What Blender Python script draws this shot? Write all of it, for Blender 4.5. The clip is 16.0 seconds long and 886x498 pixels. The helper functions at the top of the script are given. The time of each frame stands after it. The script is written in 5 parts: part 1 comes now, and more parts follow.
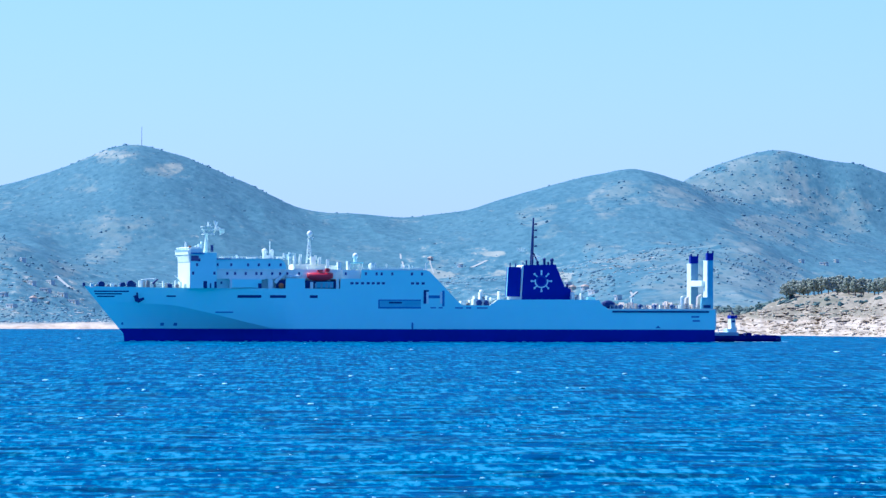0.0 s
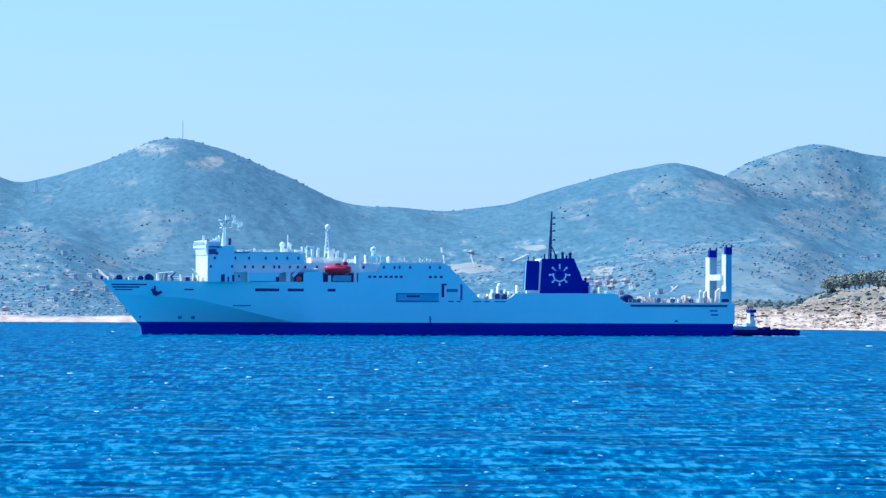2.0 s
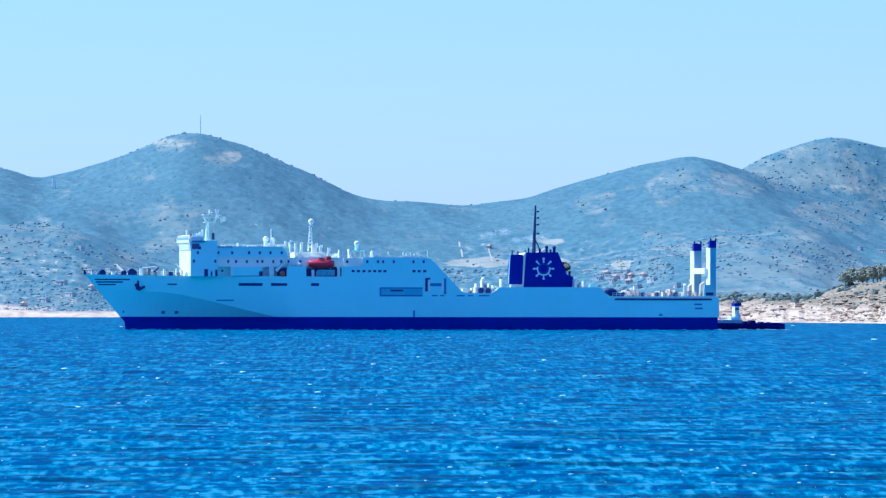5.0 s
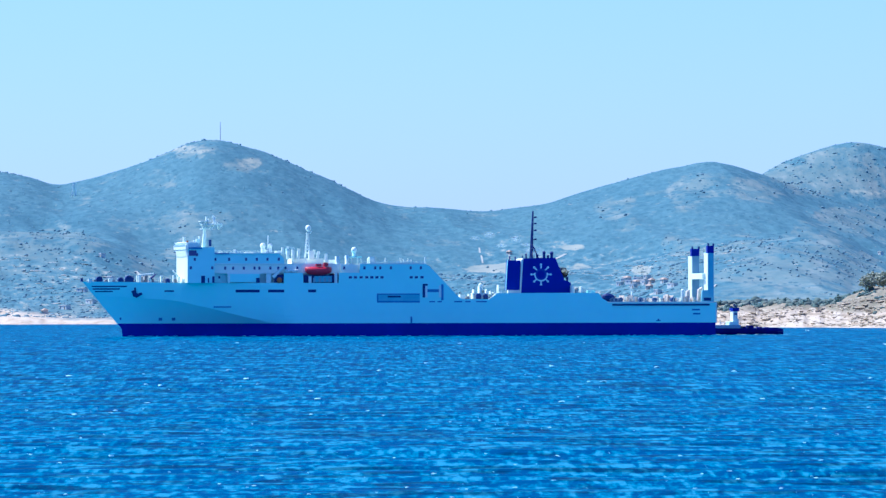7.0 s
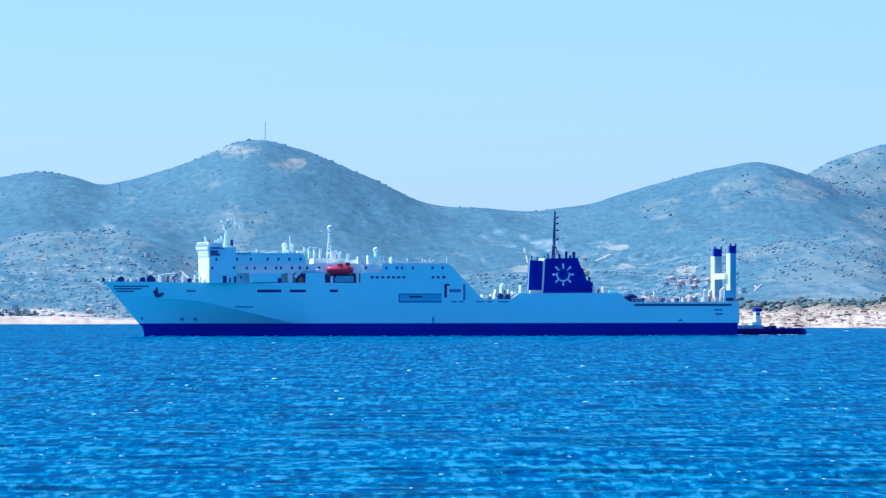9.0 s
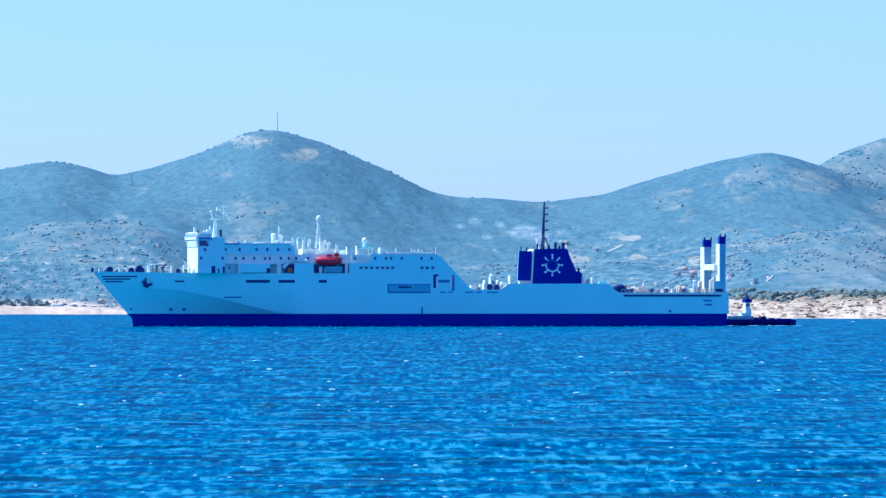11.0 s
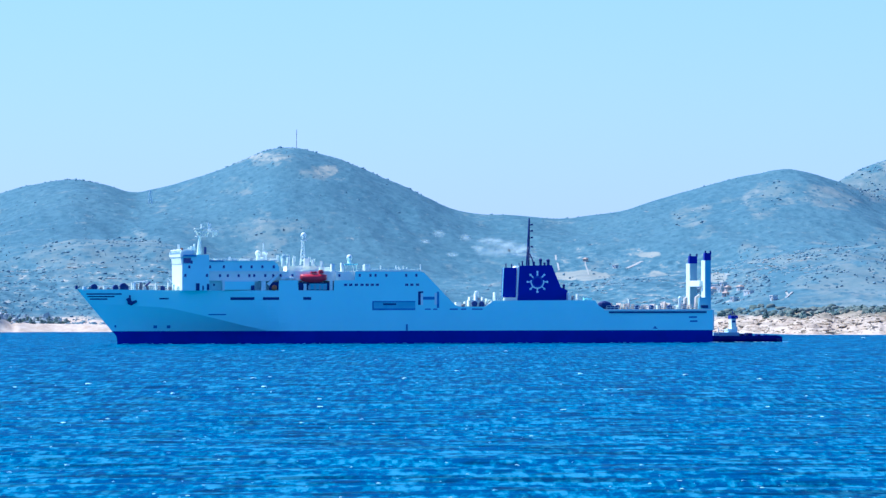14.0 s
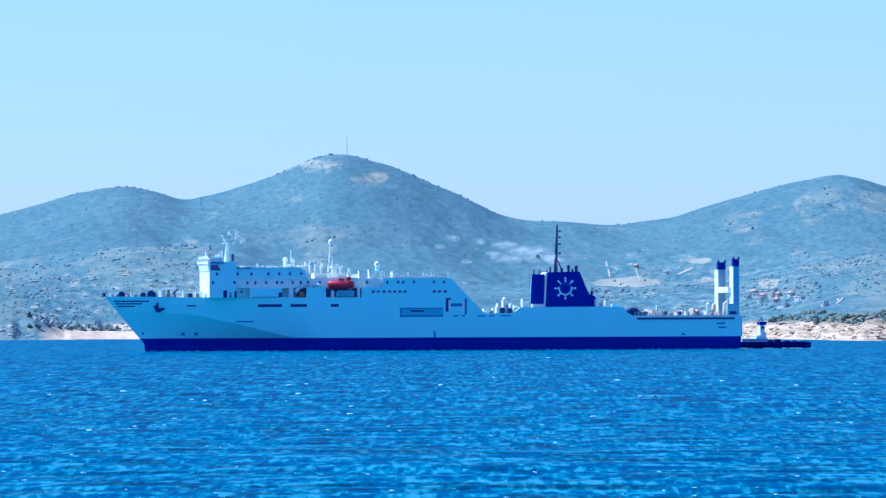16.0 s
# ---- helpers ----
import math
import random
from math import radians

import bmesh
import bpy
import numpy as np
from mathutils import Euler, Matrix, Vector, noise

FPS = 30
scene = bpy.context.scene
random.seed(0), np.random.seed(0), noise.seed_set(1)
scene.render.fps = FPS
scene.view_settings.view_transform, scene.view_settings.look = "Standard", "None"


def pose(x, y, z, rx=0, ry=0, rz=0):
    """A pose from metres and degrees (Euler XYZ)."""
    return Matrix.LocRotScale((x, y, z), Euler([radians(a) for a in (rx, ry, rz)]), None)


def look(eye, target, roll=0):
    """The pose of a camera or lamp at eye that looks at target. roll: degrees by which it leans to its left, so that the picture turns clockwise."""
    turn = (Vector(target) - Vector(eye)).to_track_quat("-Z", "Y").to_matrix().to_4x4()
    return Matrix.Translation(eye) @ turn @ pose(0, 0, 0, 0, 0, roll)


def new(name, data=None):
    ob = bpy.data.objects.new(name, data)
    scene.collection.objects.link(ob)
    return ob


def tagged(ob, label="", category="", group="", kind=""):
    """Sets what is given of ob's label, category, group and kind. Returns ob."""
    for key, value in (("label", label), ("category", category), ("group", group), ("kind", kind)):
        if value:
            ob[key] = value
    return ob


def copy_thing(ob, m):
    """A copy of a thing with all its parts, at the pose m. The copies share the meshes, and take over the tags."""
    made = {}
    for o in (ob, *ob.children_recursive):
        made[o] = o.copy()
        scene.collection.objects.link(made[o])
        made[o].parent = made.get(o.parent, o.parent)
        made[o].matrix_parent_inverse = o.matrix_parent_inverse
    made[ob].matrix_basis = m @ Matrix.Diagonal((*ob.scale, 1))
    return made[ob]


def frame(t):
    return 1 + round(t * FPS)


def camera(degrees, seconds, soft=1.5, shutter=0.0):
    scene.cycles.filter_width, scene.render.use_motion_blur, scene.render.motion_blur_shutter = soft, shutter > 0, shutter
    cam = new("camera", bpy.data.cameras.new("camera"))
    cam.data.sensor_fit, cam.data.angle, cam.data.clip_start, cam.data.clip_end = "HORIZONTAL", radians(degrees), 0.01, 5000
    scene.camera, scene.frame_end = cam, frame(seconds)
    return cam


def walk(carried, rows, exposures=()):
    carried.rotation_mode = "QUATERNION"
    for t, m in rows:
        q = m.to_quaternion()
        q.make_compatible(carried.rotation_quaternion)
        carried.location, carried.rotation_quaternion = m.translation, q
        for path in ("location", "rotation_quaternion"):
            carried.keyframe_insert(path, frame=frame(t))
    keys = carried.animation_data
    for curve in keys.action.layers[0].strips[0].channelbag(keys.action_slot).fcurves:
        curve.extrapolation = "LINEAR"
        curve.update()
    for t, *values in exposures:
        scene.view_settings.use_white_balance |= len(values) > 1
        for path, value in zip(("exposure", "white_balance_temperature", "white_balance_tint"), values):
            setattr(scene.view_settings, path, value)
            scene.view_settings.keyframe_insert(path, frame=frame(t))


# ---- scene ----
# A roll-on cargo ship under way off a hilly coast, filmed with a long lens
# from a low shore. The eye stands still and turns a little by hand.
EYE = 8.0                 # eye height over the sea
LENS = 11211.5            # 784 / tan(4 degrees): units of the bearing grid per radian
HEADING = radians(10.5)   # the bow points a little towards the shore
SHIP_X, SHIP_Y, SHIP_T = -9.3, 1654.0, 11.0   # amidships at 11 s
SPEED = 3.04              # metres a second
HB = 11.0                 # half the beam

cam = camera(8.0, 16.0, soft=1.4)
walk(cam, [
    (0, pose(0, 0, EYE, 90.550, -0.155, -1.230)),
    (0.5, pose(0, 0, EYE, 90.548, -0.229, -1.134)),
    (1, pose(0, 0, EYE, 90.554, -0.263, -1.044)),
    (1.5, pose(0, 0, EYE, 90.530, -0.262, -0.951)),
    (2, pose(0, 0, EYE, 90.492, -0.235, -0.861)),
    (2.5, pose(0, 0, EYE, 90.448, -0.129, -0.809)),
    (3, pose(0, 0, EYE, 90.442, -0.106, -0.767)),
    (3.5, pose(0, 0, EYE, 90.442, -0.115, -0.721)),
    (4, pose(0, 0, EYE, 90.427, -0.106, -0.707)),
    (6.5, pose(0, 0, EYE, 90.484, 0.028, -0.595)),
    (7, pose(0, 0, EYE, 90.494, 0.086, -0.514)),
    (7.5, pose(0, 0, EYE, 90.493, 0.073, -0.438)),
    (8, pose(0, 0, EYE, 90.508, 0.131, -0.330)),
    (8.5, pose(0, 0, EYE, 90.507, 0.104, -0.198)),
    (11, pose(0, 0, EYE, 90.409, 0.000, -0.000)),
    (11.5, pose(0, 0, EYE, 90.414, 0.092, 0.017)),
    (12, pose(0, 0, EYE, 90.412, 0.153, 0.017)),
    (12.5, pose(0, 0, EYE, 90.428, 0.149, 0.025)),
    (13, pose(0, 0, EYE, 90.461, 0.163, 0.073)),
    (13.5, pose(0, 0, EYE, 90.514, 0.151, 0.111)),
    (14, pose(0, 0, EYE, 90.562, 0.102, 0.175)),
    (14.5, pose(0, 0, EYE, 90.605, 0.129, 0.257)),
    (15, pose(0, 0, EYE, 90.616, 0.147, 0.361)),
    (15.5, pose(0, 0, EYE, 90.613, 0.136, 0.470)),
    (16, pose(0, 0, EYE, 90.623, 0.210, 0.635)),
], exposures=[(0, 0.5, 5000, 10), (16, 0.5, 5000, 10)])

# ---- light ----
SUN_EL, SUN_BACK = radians(55), radians(19)
to_sun = Vector((-math.cos(SUN_BACK) * math.cos(SUN_EL), math.sin(SUN_BACK) * math.cos(SUN_EL), math.sin(SUN_EL)))
world = bpy.data.worlds.new("sky")
scene.world = world
world.use_nodes = True
wn = world.node_tree.nodes
wl = world.node_tree.links
sky = wn.new("ShaderNodeTexSky")
sky.sky_type = 'NISHITA'
sky.sun_disc = False
sky.sun_elevation = SUN_EL
sky.sun_rotation = math.atan2(to_sun.x, to_sun.y)
sky.air_density, sky.dust_density, sky.ozone_density = 1.0, 0.3, 3.0
tint = wn.new("ShaderNodeMix")
tint.data_type, tint.blend_type = 'RGBA', 'MULTIPLY'
tint.inputs[0].default_value = 1.0
tint.inputs[7].default_value = (0.628, 0.755, 1.205, 1)
wl.new(sky.outputs[0], tint.inputs[6])
wl.new(tint.outputs[2], wn["Background"].inputs[0])
wn["Background"].inputs[1].default_value = 0.11
sun_data = bpy.data.lights.new("sun", 'SUN')
sun_data.energy, sun_data.angle, sun_data.color = 5.3, radians(0.53), (1.0, 0.88, 0.71)
sun = new("sun", sun_data)
sun.matrix_world = look((0, 0, 300), Vector((0, 0, 300)) - to_sun)


# ---- materials ----
def material(name, base, rough=0.6, metal=0.0, other=None, scale=1.0, bump=0.0, bump_scale=8.0, spec=0.5, lo=0.35, hi=0.65, grain=0.25):
    """Two-tone noise colour at real size, fine grain on it, and relief."""
    m = bpy.data.materials.new(name)
    m.use_nodes = True
    n, l = m.node_tree.nodes, m.node_tree.links
    b = n["Principled BSDF"]
    b.inputs["Roughness"].default_value = rough
    b.inputs["Metallic"].default_value = metal
    b.inputs["Specular IOR Level"].default_value = spec
    if other is None:
        other = [c * 0.86 for c in base]
    co = n.new("ShaderNodeTexCoord")
    big = n.new("ShaderNodeTexNoise")
    big.inputs["Scale"].default_value = scale
    big.inputs["Detail"].default_value = 6
    ramp = n.new("ShaderNodeValToRGB")
    ramp.color_ramp.elements[0].position, ramp.color_ramp.elements[1].position = lo, hi
    ramp.color_ramp.elements[0].color = (*base, 1)
    ramp.color_ramp.elements[1].color = (*other, 1)
    l.new(co.outputs["Object"], big.inputs["Vector"])
    l.new(big.outputs["Fac"], ramp.inputs[0])
    fine = n.new("ShaderNodeTexNoise")
    fine.inputs["Scale"].default_value = bump_scale
    fine.inputs["Detail"].default_value = 4
    l.new(co.outputs["Object"], fine.inputs["Vector"])
    mul = n.new("ShaderNodeMix")
    mul.data_type, mul.blend_type = 'RGBA', 'MULTIPLY'
    mul.inputs[0].default_value = grain
    l.new(ramp.outputs[0], mul.inputs[6])
    l.new(fine.outputs["Color"], mul.inputs[7])
    l.new(mul.outputs[2], b.inputs["Base Color"])
    if bump:
        bp = n.new("ShaderNodeBump")
        bp.inputs["Strength"].default_value = 1.0
        bp.inputs["Distance"].default_value = bump
        l.new(fine.outputs["Fac"], bp.inputs["Height"])
        l.new(bp.outputs[0], b.inputs["Normal"])
    return m


# Blue of the shaded ship's side is mixed into the hull colour.
M_HULL = material("shade_blue_hull_paint", (0.48, 1.0, 0.91), 0.45, 0, (0.45, 0.97, 0.89), 0.12, 0.01, 0.6, grain=0.06)
M_WHITE = material("white_ship_paint", (0.84, 0.95, 0.84), 0.45, 0, (0.79, 0.90, 0.80), 0.3, 0.005, 2.0, grain=0.08)
M_NAVY = material("navy_paint", (0.010, 0.020, 0.36), 0.5, 0, (0.008, 0.016, 0.31), 0.2, 0.01, 1.0, 0.15)
M_ROYAL = material("royal_blue_paint", (0.02, 0.06, 0.42), 0.5, 0, None, 0.5)
M_DARK = material("dark_opening", (0.004, 0.035, 0.20), 0.6, 0, None, 0.8)
M_SLATE = material("slate_blue_paint", (0.10, 0.28, 0.55), 0.5, 0, None, 0.5)
M_RED = material("red_lifeboat_paint", (0.66, 0.02, 0.05), 0.4, 0, (0.55, 0.03, 0.06), 0.6)
M_PALE = material("pale_grey_paint", (0.34, 0.55, 0.62), 0.5, 0, (0.30, 0.50, 0.57), 0.4)
M_MID = material("mid_blue_paint", (0.26, 0.68, 0.74), 0.5, 0, (0.20, 0.58, 0.68), 0.3)
# Shade of the near tower's side, put into its paint.
M_TOWER = material("shade_blue_tower_paint", (0.24, 0.60, 0.70), 0.5, 0, (0.21, 0.55, 0.66), 0.3)
M_DECK = material("grey_green_deck_paint", (0.48, 0.58, 0.55), 0.7, 0, (0.40, 0.50, 0.48), 0.3)
# Greyer copy for the far tower's shaded side.
M_SHADE = material("shade_grey_tower_paint", (0.30, 0.50, 0.56), 0.5, 0, (0.26, 0.45, 0.52), 0.3)
M_UPPER = material("pale_deckhouse_paint", (0.72, 0.96, 0.90), 0.5, 0, (0.66, 0.90, 0.86), 0.3, grain=0.08)
# Shaded copy of the white house paint, its blue taken from the shade.
M_SIDE = material("shade_blue_house_paint", (0.56, 0.98, 0.91), 0.5, 0, (0.52, 0.94, 0.87), 0.3, grain=0.08)
M_HOUSE = material("white_deckhouse_paint", (0.96, 1.0, 0.84), 0.5, 0, (0.90, 0.95, 0.80), 0.3, grain=0.08)
M_GREY = material("grey_deck_gear", (0.35, 0.36, 0.36), 0.6, 0, (0.24, 0.25, 0.27), 1.0)
M_CREAM = material("cream_deck_gear", (0.78, 0.72, 0.60), 0.6, 0, (0.62, 0.54, 0.46), 1.0)
M_GLASS = material("dark_window_glass", (0.008, 0.055, 0.26), 0.15, 0, None, 0.5)
M_TUG = material("dark_navy_tug_paint", (0.001, 0.002, 0.20), 0.5, 0, (0.002, 0.003, 0.14), 0.6, 0, 8, 0.15)
M_RUST = material("orange_deck_gear", (0.55, 0.16, 0.05), 0.6, 0, (0.45, 0.2, 0.08), 0.8)


# ---- mesh helpers ----
def mesh_of(name, bm, mat, smooth=False):
    me = bpy.data.meshes.new(name)
    bmesh.ops.recalc_face_normals(bm, faces=bm.faces)
    bm.to_mesh(me)
    bm.free()
    me.materials.append(mat)
    if smooth:
        for p in me.polygons:
            p.use_smooth = True
    return me


def part(name, bm, mat, parent, label="", smooth=False):
    ob = new(name, mesh_of(name, bm, mat, smooth))
    ob.parent = parent
    return tagged(ob, label)


def shared(name, me, parent, m):
    ob = new(name, me)
    ob.parent = parent
    ob.matrix_basis = m
    return ob


def box(bm, x0, x1, y0, y1, z0, z1, bev=0.0):
    m = Matrix.LocRotScale(((x0 + x1) / 2, (y0 + y1) / 2, (z0 + z1) / 2), None, (abs(x1 - x0), abs(y1 - y0), abs(z1 - z0)))
    r = bmesh.ops.create_cube(bm, size=1, matrix=m)
    if bev:
        es = list({e for v in r["verts"] for e in v.link_edges})
        bmesh.ops.bevel(bm, geom=es, offset=bev, segments=2, affect='EDGES')
    return bm


def prism(bm, pts, y0, y1, top_in=0.0):
    """An outline in x, z drawn out from y0 to y1."""
    a = [bm.verts.new((x, y0, z)) for x, z in pts]
    b = [bm.verts.new((x, y1, z)) for x, z in pts]
    bm.faces.new(a)
    bm.faces.new(b[::-1])
    for i in range(len(pts)):
        j = (i + 1) % len(pts)
        bm.faces.new((a[i], b[i], b[j], a[j]))
    return bm


def rod(bm, p, q, r0, r1=None, n=8):
    p, q = Vector(p), Vector(q)
    d = q - p
    m = Matrix.Translation((p + q) / 2) @ d.to_track_quat('Z', 'Y').to_matrix().to_4x4()
    bmesh.ops.create_cone(bm, cap_ends=True, segments=n, radius1=r0, radius2=r0 if r1 is None else r1, depth=d.length, matrix=m)
    return bm


def ball(bm, c, rx, ry=None, rz=None, n=12):
    m = Matrix.LocRotScale(c, None, (rx, ry or rx, rz or rx))
    bmesh.ops.create_uvsphere(bm, u_segments=n, v_segments=max(6, n // 2), radius=1, matrix=m)
    return bm


def cells(ix, iy, seed):
    h = (ix.astype(np.int64) * 374761393 + iy.astype(np.int64) * 668265263 + seed * 974711) & 0x7fffffff
    h = ((h ^ (h >> 13)) * 1274126177) & 0x7fffffff
    return ((h ^ (h >> 16)) & 0xffff) / 65535.0


def vnoise(x, y, seed=0):
    """Smooth lattice noise from -1 to 1."""
    x, y = np.asarray(x, float), np.asarray(y, float)
    ix, iy = np.floor(x), np.floor(y)
    fx, fy = x - ix, y - iy
    fx, fy = fx * fx * (3 - 2 * fx), fy * fy * (3 - 2 * fy)
    a, b = cells(ix, iy, seed), cells(ix + 1, iy, seed)
    c, d = cells(ix, iy + 1, seed), cells(ix + 1, iy + 1, seed)
    return 2 * ((a * (1 - fx) + b * fx) * (1 - fy) + (c * (1 - fx) + d * fx) * fy) - 1


def fractal(x, y, size, octaves=4, seed=0):
    out, amp = 0, 1.0
    for k in range(octaves):
        out = out + amp * vnoise(x / size, y / size, seed + 31 * k)
        size, amp = size / 2.1, amp * 0.5
    return out


def grid_mesh(name, X, Y, Z, mat, smooth=True):
    r, c = X.shape
    me = bpy.data.meshes.new(name)
    co = np.stack([X, Y, Z], -1).reshape(-1, 3)
    i = np.arange(r * c).reshape(r, c)
    q = np.stack([i[:-1, :-1], i[:-1, 1:], i[1:, 1:], i[1:, :-1]], -1).reshape(-1, 4)
    me.vertices.add(len(co))
    me.vertices.foreach_set("co", co.ravel())
    me.loops.add(q.size)
    me.loops.foreach_set("vertex_index", q.ravel())
    me.polygons.add(len(q))
    me.polygons.foreach_set("loop_start", np.arange(len(q)) * 4)
    me.polygons.foreach_set("use_smooth", np.full(len(q), smooth))
    me.update(calc_edges=True)
    me.materials.append(mat)
    return me


# ---- the land: one sheet from the shore to the ridges ----
# Bearings u and heights v on a grid of 1 / LENS radian; the eye's level is v = 521.
def lerp(u, *pairs):
    return np.interp(u, [p[0] for p in pairs], [p[1] for p in pairs])


def height(v, y):
    return EYE + (521 - v) / LENS * y


def soft_line(u, width, *pairs):
    """A line through the pairs with its corners rounded."""
    return sum(lerp(u + k * width, *pairs) for k in (-1, -0.5, 0, 0.5, 1)) / 5


def shore_line(u):
    return soft_line(u, 40, (-700, 2500), (-122, 2560), (60, 2640), (250, 2650), (900, 2640), (1200, 2420), (1400, 2200), (1568, 2180), (1808, 2030), (2300, 1900))


def shore(u):
    return shore_line(u) + 14 * vnoise(u / 47, 0 * u, 5) + 5 * vnoise(u / 13, 0 * u, 6)


def ridge(u):
    return soft_line(u, 16, (-700, 420), (-300, 365), (-122, 336), (0, 303), (60, 290), (100, 286), (160, 299), (202, 314), (250, 306), (295, 294), (335, 281), (400, 254), (440, 237), (470, 231), (500, 234), (550, 248), (610, 270), (700, 309), (760, 338), (800, 350), (870, 353), (970, 358), (1060, 347), (1130, 326), (1200, 304), (1245, 293), (1280, 284.5), (1312, 277), (1340, 272), (1365, 272), (1400, 275.5), (1455, 293), (1530, 325), (1600, 350), (1700, 390), (1850, 420), (2400, 440))


def back_ridge(u):
    return soft_line(u, 16, (-700, 470), (1250, 440), (1400, 330), (1455, 291), (1500, 268), (1568, 244), (1620, 238), (1670, 247), (1720, 261), (1750, 259), (1808, 276), (1950, 330), (2400, 380))


def foothill(u):
    return soft_line(u, 25, (-700, 470), (-122, 430), (0, 405), (60, 398), (130, 392), (200, 402), (250, 396), (300, 415), (370, 450), (470, 470), (700, 478), (1000, 478), (1195, 468), (1300, 440), (1400, 415), (1492, 407), (1560, 420), (1650, 468), (1808, 480), (2400, 480))


def headland(u):
    return soft_line(u, 20, (-700, 535), (-160, 520), (-60, 525), (0, 541), (260, 546), (900, 540), (1200, 535), (1290, 532), (1568, 529), (1610, 514), (1650, 499), (1700, 495), (1808, 490), (2000, 480), (2400, 470))


def land_z(u, y):
    u, y = np.asarray(u, float), np.asarray(y, float)
    s = shore(u)
    near = np.clip((u - 1150) / 150, 0, 1)
    step = 55 + 60 * near
    zs, zf, zb = height(ridge(u), 4400), height(foothill(u), 3300), height(headland(u), s + step)
    zc = height(back_ridge(u), 4800)
    so = shore_line(u)
    zp = height(528 - 14 * near - 48 * np.clip((420 - u) / 150, 0, 1), so + 380)
    K = np.stack([s - 80, s, s + step, s + step + 60, so + 380, 0 * u + 3300, 0 * u + 3650, 0 * u + 4050, 0 * u + 4400, 0 * u + 4600, 0 * u + 4800, 0 * u + 4960], -1)
    Z = np.stack([0 * u - 6, 0 * u, zb, zb * 1.02, np.maximum(zp, zb * 0.5), zf, 0.80 * zf + 0.13 * zs, 0.22 * zf + 0.66 * zs, zs, 0.5 * np.minimum(zs, zc) + 0.25 * (zs + zc) * 0.9, zc, zc * 0.9], -1)
    d = np.diff(Z, axis=-1) / np.diff(K, axis=-1)
    t = np.zeros_like(Z)
    same = d[..., :-1] * d[..., 1:] > 0
    t[..., 1:-1] = np.where(same, 2 * d[..., :-1] * d[..., 1:] / np.where(same, d[..., :-1] + d[..., 1:], 1), 0)
    k = np.clip((K <= y[..., None]).sum(-1) - 1, 0, K.shape[-1] - 2)

    def take(a, i):
        return np.take_along_axis(a, i[..., None], -1)[..., 0]
    k0, k1, z0, z1, t0, t1 = take(K, k), take(K, k + 1), take(Z, k), take(Z, k + 1), take(t, k), take(t, k + 1)
    h = k1 - k0
    w = np.clip((y - k0) / h, 0, 1)
    z = z0 * (2 * w**3 - 3 * w**2 + 1) + t0 * h * (w**3 - 2 * w**2 + w) + z1 * (3 * w**2 - 2 * w**3) + t1 * h * (w**3 - w**2)
    x = (u - 784) / LENS * y
    crest = np.exp(-((y - 4400) / 160)**2) + np.exp(-((y - 4800) / 100)**2)
    inland = np.clip((y - s - 100) / 500, 0, 1)
    rough = 4.5 * inland * (1 - 0.75 * np.clip(crest, 0, 1))
    gully = 1 - np.abs(fractal(x + 0.1 * y, y * 0.16, 85, 4, 3))
    z = z + rough * (gully - 0.7) + 1.0 * inland * fractal(x, y, 45, 3, 9)
    rocky = np.clip((y - s) / 15, 0, 1) * (1 - inland) * (near + np.clip((-20 - u) / 60, 0, 1))
    return z + rocky * 2.2 * fractal(x, y, 16, 4, 14)


def on_land(u, v, y_from=0):
    """The nearest place of the land that shows at bearing u and height v."""
    ys = np.arange(max(float(shore(np.array([u]))[0]) + 3, y_from), 4850, 6.0)
    zs = land_z(np.full_like(ys, u), ys)
    app = 521 - (zs - EYE) / ys * LENS
    i = int(np.argmax(app <= v)) if (app <= v).any() else int(np.argmin(app))
    return Vector(((u - 784) / LENS * ys[i], ys[i], zs[i]))


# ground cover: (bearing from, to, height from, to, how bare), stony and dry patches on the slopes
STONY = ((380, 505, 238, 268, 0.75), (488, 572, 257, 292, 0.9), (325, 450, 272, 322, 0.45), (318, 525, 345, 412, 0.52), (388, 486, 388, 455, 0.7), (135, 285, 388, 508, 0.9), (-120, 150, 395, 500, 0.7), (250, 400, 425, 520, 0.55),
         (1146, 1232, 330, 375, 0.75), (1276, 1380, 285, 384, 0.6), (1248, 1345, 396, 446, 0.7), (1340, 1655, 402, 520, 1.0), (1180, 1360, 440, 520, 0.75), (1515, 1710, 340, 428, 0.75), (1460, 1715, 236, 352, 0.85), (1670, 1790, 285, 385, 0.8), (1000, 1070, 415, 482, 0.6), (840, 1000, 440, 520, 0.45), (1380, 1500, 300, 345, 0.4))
FIELDS = ((915, 1068, 450, 467, 0.9), (1082, 1142, 416, 428, 0.95), (1108, 1150, 450, 462, 0.6), (1219, 1254, 453, 471, 1.0), (394, 478, 240, 258, 0.55), (515, 566, 264, 284, 0.5), (1600, 1680, 318, 330, 0.6))

SETTLED = ((850, 1345, 412, 520, 0.9), (-110, 470, 428, 545, 0.85), (1180, 1300, 470, 530, 1.0), (600, 860, 440, 520, 0.6), (290, 520, 350, 420, 0.45))


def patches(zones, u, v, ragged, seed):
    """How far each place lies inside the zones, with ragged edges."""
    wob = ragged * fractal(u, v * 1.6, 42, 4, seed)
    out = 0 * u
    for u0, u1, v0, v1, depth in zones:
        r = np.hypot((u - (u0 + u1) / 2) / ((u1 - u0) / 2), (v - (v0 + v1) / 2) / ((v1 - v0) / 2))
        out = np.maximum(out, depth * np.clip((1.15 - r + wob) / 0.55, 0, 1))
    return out


